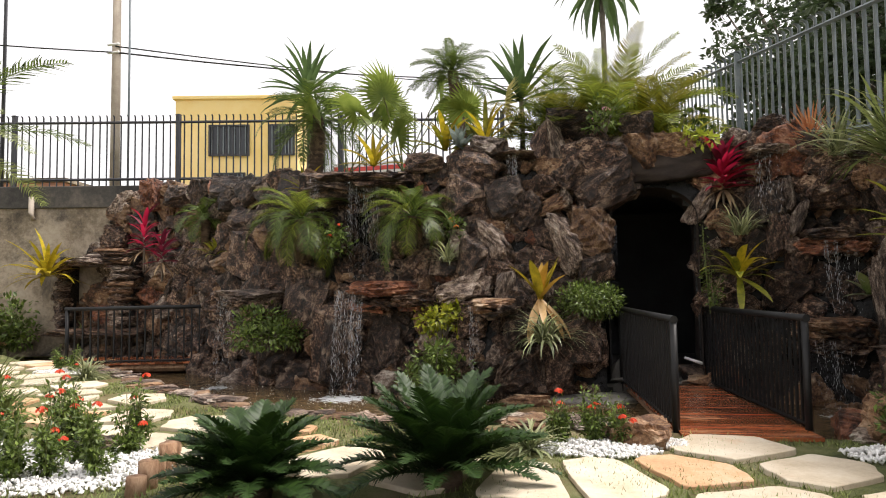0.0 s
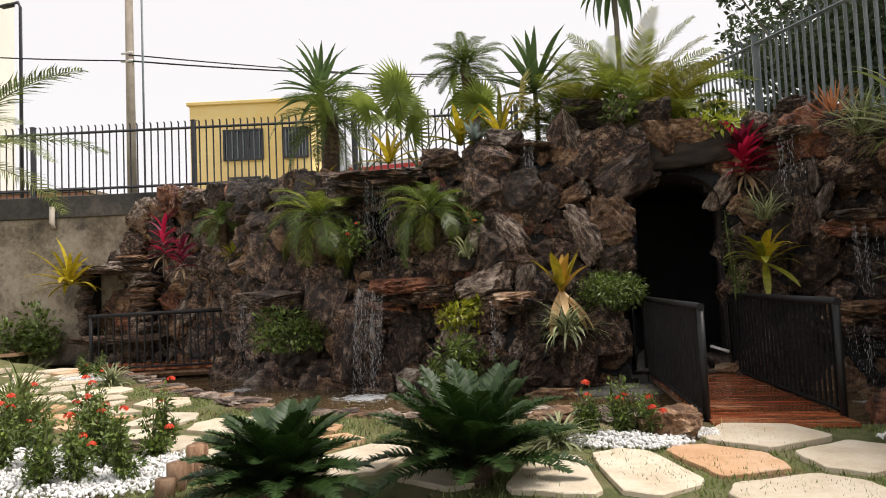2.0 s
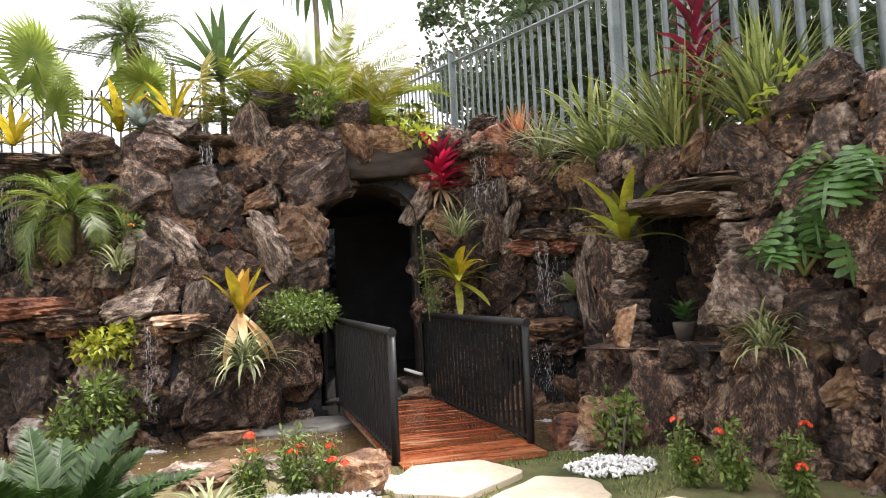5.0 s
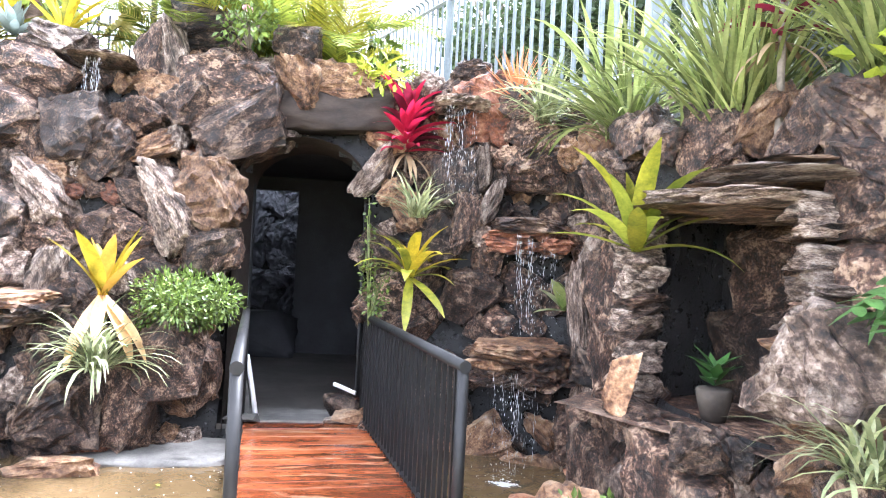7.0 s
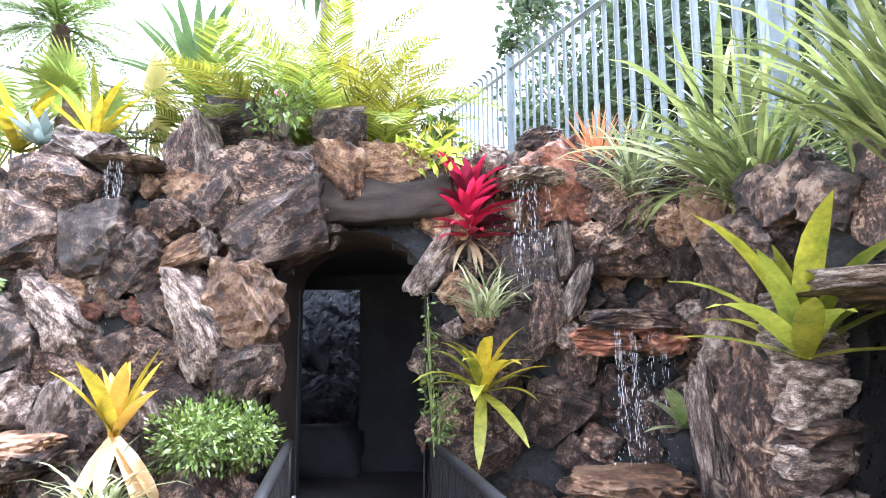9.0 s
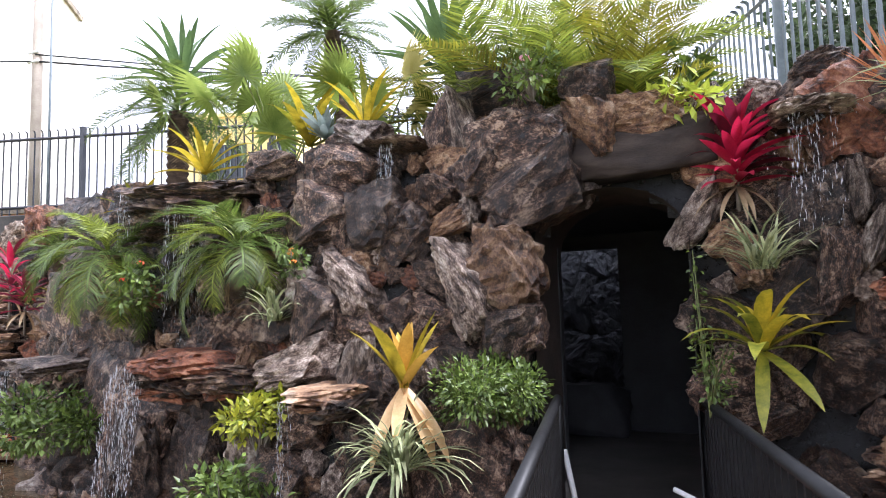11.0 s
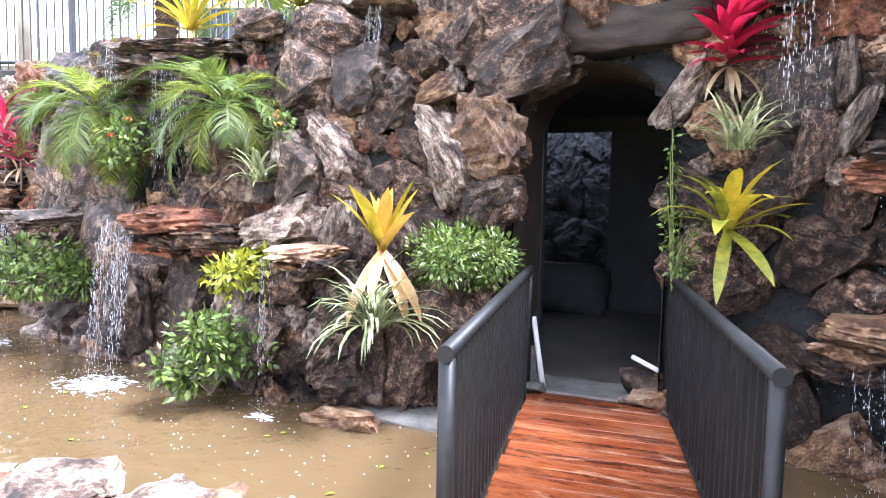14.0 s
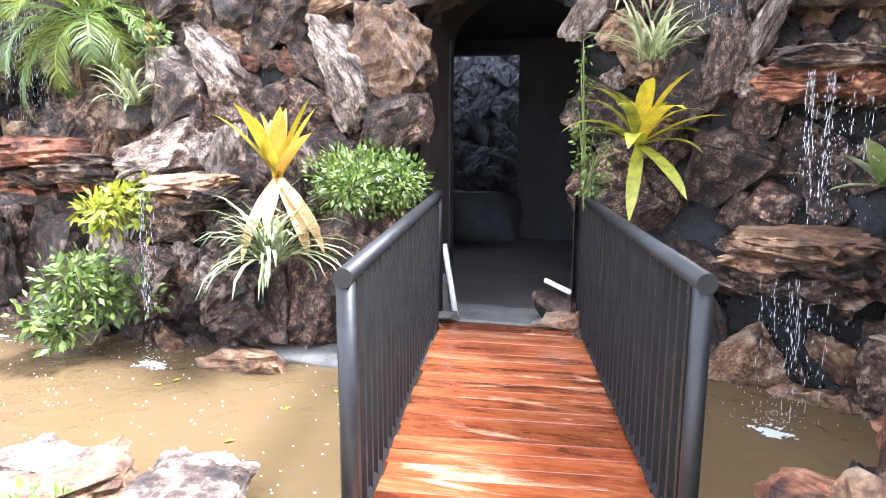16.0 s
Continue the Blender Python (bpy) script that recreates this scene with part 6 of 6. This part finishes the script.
# ---- things at the doorway ----
def build_doorway_things():
    bm = bmesh.new()
    tube(bm, [(1.37, 8.72, .0), (1.24, 8.84, .56)], .022, 10)
    tagged(link("plastic_pipe", bm, M_WHITE), "white plastic pipe leaning on the doorway's jamb", "pipe")
    bm = bmesh.new()
    tube(bm, [(2.02, 8.85, .32), (2.22, 8.75, .26)], .02, 8)
    tagged(link("plastic_pipe", bm, M_WHITE), "short white pipe lying on stones", "pipe")
    for k, (x, y, z, w, d, h, mat) in enumerate(((1.2, 8.8, .12, .16, .1, .34, M_CEM), (1.24, 8.66, .03, .28, .14, .08, M_CEM), (2.12, 8.8, .1, .3, .2, .24, M_ROCK), (2.2, 8.7, .04, .3, .2, .14, M_TAN), (2.05, 8.68, .02, .16, .12, .06, M_PALE), (2.2, 8.88, .18, .22, .2, .2, M_ORANGE))):
        ob = link("loose_stone", rock_bm(820 + k, (w, d, h), points=12, rough=.1, cuts=2), mat, smooth=False)
        ob.location = (x, y, z)
        tagged(ob, "loose broken stone lying beside the doorway", "stone", "loose stones")
    ob = link("cement_apron", rock_bm(840, (1.1, .6, .12), points=26, rough=.06), M_CEM)
    ob.location = (.72, 8.25, -.17)
    tagged(ob, "smooth grey cement apron at the waterline", "apron")
    ob = link("pond_stone", rock_bm(845, (.5, .34, .2), points=18, rough=.1), M_TAN, smooth=False)
    ob.location = (.14, 7.85, -.15)
    tagged(ob, "flat brown stone lying in the pond by the rocks", "stone")
    ob = link("pond_stone", rock_bm(846, (.5, .4, .3), points=18, rough=.1), M_ORANGE, smooth=False)
    ob.location = (3.42, 6.62, -.06)
    tagged(ob, "broken stone with a rust-orange top at the pond's edge", "stone")
    bm = bmesh.new()
    box(bm, (1.72, 8.9, -.05), (1.1, .46, .14), bevel=.015)
    tagged(link("threshold", bm, M_CEM, smooth=False), "worn grey cement threshold of the cave", "threshold", kind="structure")


build_doorway_things()


# ---- beyond the garden ----
def window_on(parent, x, z, w, h, y, bars):
    bm = bmesh.new()
    box(bm, (x, y - .02, z), (w, .06, h))
    win = part("window", bm, M_GLASSD, parent, "dark barred window", smooth=False)
    bm = bmesh.new()
    for sx in (-1, 1):
        box(bm, (x + sx * w / 2, y - .07, z), (.07, .08, h + .07))
    for sz in (-1, 1):
        box(bm, (x, y - .07, z + sz * h / 2), (w, .08, .07))
    part("window_frame", bm, M_WHITE if bars == 0 else M_FENCED, win, smooth=False)
    if bars:
        bm = bmesh.new()
        box(bm, (0, 0, 0), (.04, .04, h))
        me = to_mesh(bm, "bar", M_FENCE, False)
        for k in range(bars):
            share("bar", me, win, Matrix.Translation((x - w / 2 + w * (k + .5) / bars, y - .09, z)))


def yellow_house():
    top = root("house", (-12.6, 22.0, 2.7), "yellow plastered house with barred windows", "house", rz=.28)
    bm = bmesh.new()
    box(bm, (-.45, 3, 3.0), (4.7, 6, 6.0))
    part("wall", bm, M_YEL, top, smooth=False)
    bm = bmesh.new()
    box(bm, (-.45, 3, 6.05), (4.9, 6.2, .14), bevel=.02)
    part("parapet", bm, M_YEL, top, smooth=False)
    for x in (-1.6, .2):
        bm = bmesh.new()
        tube(bm, [(x, 2, 6.1), (x, 2, 6.3)], .7, 14)
        part("water_tank", bm, M_CONC, top)
    for x, z, w, h in ((-.7, 4.35, 1.5, 1.15), (-.7, 2.75, 1.2, .6), (1.35, 4.35, .9, 1.15), (1.35, 2.75, .9, .6)):
        window_on(top, x, z, w, h, 0, 7)


yellow_house()


def red_sign():
    top = root("sign_board", (-5.6, 17.5, 2.7), "red and white sign board beyond the fence", "sign")
    bm = bmesh.new()
    box(bm, (0, 0, 1.6), (2.6, .08, 1.3), bevel=.01)
    part("board", bm, M_WHITE, top, smooth=False)
    for x, z, w, h in ((0, 2.05, 2.3, .12), (-.6, 1.6, .8, .3), (.5, 1.6, .9, .22), (0, 1.15, 2.0, .14), (-1.2, 1.6, .1, 1.1)):
        bm = bmesh.new()
        box(bm, (x, -.05, z), (w, .02, h))
        part("bar", bm, M_REDP, top, smooth=False)
    for x in (-1.1, 1.1):
        bm = bmesh.new()
        tube(bm, [(x, .08, -.2), (x, .08, 2.2)], .05, 8)
        part("post", bm, M_FENCE, top)


red_sign()


def apartment():
    top = root("apartment_building", (-71.2, 41.8, 4.3), "tall cream apartment building with a terracotta stripe", "building", rz=.6, size=2.5)
    bm = bmesh.new()
    box(bm, (-.6, 5, 7.5), (7.6, 10, 17))
    part("wall", bm, M_CREAMW, top, smooth=False)
    bm = bmesh.new()
    box(bm, (2.1, -.05, 7.5), (2.2, .3, 17))
    part("stripe", bm, M_BRICKY, top, smooth=False)
    for k in range(5):
        for x in (-2.6, 2.1):
            window_on(top, x, 1.8 + 3 * k, 1.1, 1.2, -.2, 0)
    bm = bmesh.new()
    box(bm, (-.6, 5, 16.1), (7.9, 10.3, .3))
    part("roof", bm, M_CONC, top, smooth=False)
    low = root("low_building", (-15.5, 15.6, 2.7), "low terracotta plastered building behind the fence", "building", rz=.3)
    bm = bmesh.new()
    box(bm, (-2.2, 2, .95), (5.5, 4, 1.9))
    part("wall", bm, M_BRICKY, low, smooth=False)
    bm = bmesh.new()
    box(bm, (-2.2, 2, 1.97), (5.7, 4.2, .12))
    part("roof", bm, M_CONC, low, smooth=False)


apartment()


def utility_pole(x, y, h):
    top = root("utility_pole", (x, y, 2.7), "weathered concrete utility pole behind the fence", "utility pole")
    bm = bmesh.new()
    tube(bm, [(0, 0, 0), (0, 0, h)], [.12, .085], 12)
    part("shaft", bm, M_POLE, top)
    for z in (4.4, 4.6):
        bm = bmesh.new()
        tube(bm, [(-.16, -.1, z), (.16, -.1, z)], .03, 8)
        part("insulator", bm, M_WHITE, top)
    bm = bmesh.new()
    tube(bm, [(.34, .05, 0), (.34, .05, h)], .025, 8)
    part("conduit", bm, M_FENCE, top)


utility_pole(-10.55, 12.9, 8.0)


def street_lamp(x, y):
    top = root("street_lamp", (x, y, 2.7), "dark steel street lamp with a small head", "street lamp")
    bm = bmesh.new()
    tube(bm, [(0, 0, 0), (0, 0, 6.2), (-.08, 0, 6.35), (-.3, 0, 6.35)], [.05, .04, .04, .035], 10)
    part("pole", bm, M_FENCED, top)
    bm = bmesh.new()
    box(bm, (-.45, 0, 6.32), (.4, .16, .08), bevel=.025)
    part("head", bm, M_FENCED, top)


street_lamp(-13.7, 12.6)


def cable(a, b, sag, r=.018):
    bm = bmesh.new()
    a, b = Vector(a), Vector(b)
    tube(bm, [a.lerp(b, i / 16) - Vector((0, 0, sag * 4 * (i / 16) * (1 - i / 16))) for i in range(17)], r, 5)
    tagged(link("cable", bm, M_CABLE), "black overhead cable strung from the pole", "cable", "overhead cables")


cable((-26, 9.5, 9.6), (-10.5, 12.8, 7.1), .3)
cable((-10.5, 12.8, 7.1), (2, 31, 11.2), .5, .022)
cable((-10.5, 12.8, 7.25), (6, 36, 11.5), .5)
cable((-26, 10, 10.5), (20, 40, 22), .6, .01)


# ---- trees behind the tall fence ----
def tree(at, height, spread, rnd, label, clumps, leaves):
    top = root("tree", at, label, "tree", "street trees")
    bm = bmesh.new()
    tube(bm, [(0, 0, -.3), (.1, 0, height * .3), (0, .1, height * .55)], [.22, .17, .12], 10)
    part("trunk", bm, M_TRUNK, top)
    into = ([], [])
    heads = []
    bm = bmesh.new()
    for k in range(clumps):
        a, r = k * 2.4, rnd.uniform(.2, 1) ** .6 * spread
        e = Vector((math.cos(a) * r, math.sin(a) * r, height * rnd.uniform(.25, 1.0)))
        heads.append((e, rnd.uniform(.45, .95)))
        s = Vector((0, .05, height * rnd.uniform(.25, .5)))
        tube(bm, [s, s.lerp(e, .5) + Vector((0, 0, .2)), e], [.06, .04, .015], 5, False)
    part("limb", bm, M_TRUNK, top)
    for k in range(leaves):
        c, r = heads[k % len(heads)]
        d = Vector((rnd.gauss(0, 1), rnd.gauss(0, 1), rnd.gauss(0, .7)))
        p = c + d.normalized() * r * rnd.uniform(.1, 1) ** .5
        moved(leaf_quad(.1 * rnd.uniform(.7, 1.4), .2 * rnd.uniform(.7, 1.4)), Matrix.LocRotScale(p, Euler((rnd.uniform(0, 6), rnd.uniform(0, 6), rnd.uniform(0, 6))), None), into)
    raw("crown", into[0], into[1], M_TREE, top, smooth=False)


T = random.Random(17)
tree((5.7, 17.6, 2.5), 6.6, 2.0, T, "leafy dark green tree behind the fence", 36, 10000)
tree((6.5, 13.2, 2.5), 5.2, 1.9, T, "leafy dark green tree behind the fence", 34, 9000)
tree((7.5, 9.2, 2.5), 4.6, 1.8, T, "leafy dark green tree behind the fence", 34, 9000)
tree((8.3, 5.4, 2.4), 4.2, 1.8, T, "leafy dark green tree behind the fence", 32, 8000)
tree((9.0, 1.6, 2.4), 4.4, 1.9, T, "leafy dark green tree behind the fence", 30, 6000)
tree((10.0, 20.5, 2.4), 7.5, 3.0, T, "tall dark green tree up the street", 40, 9000)
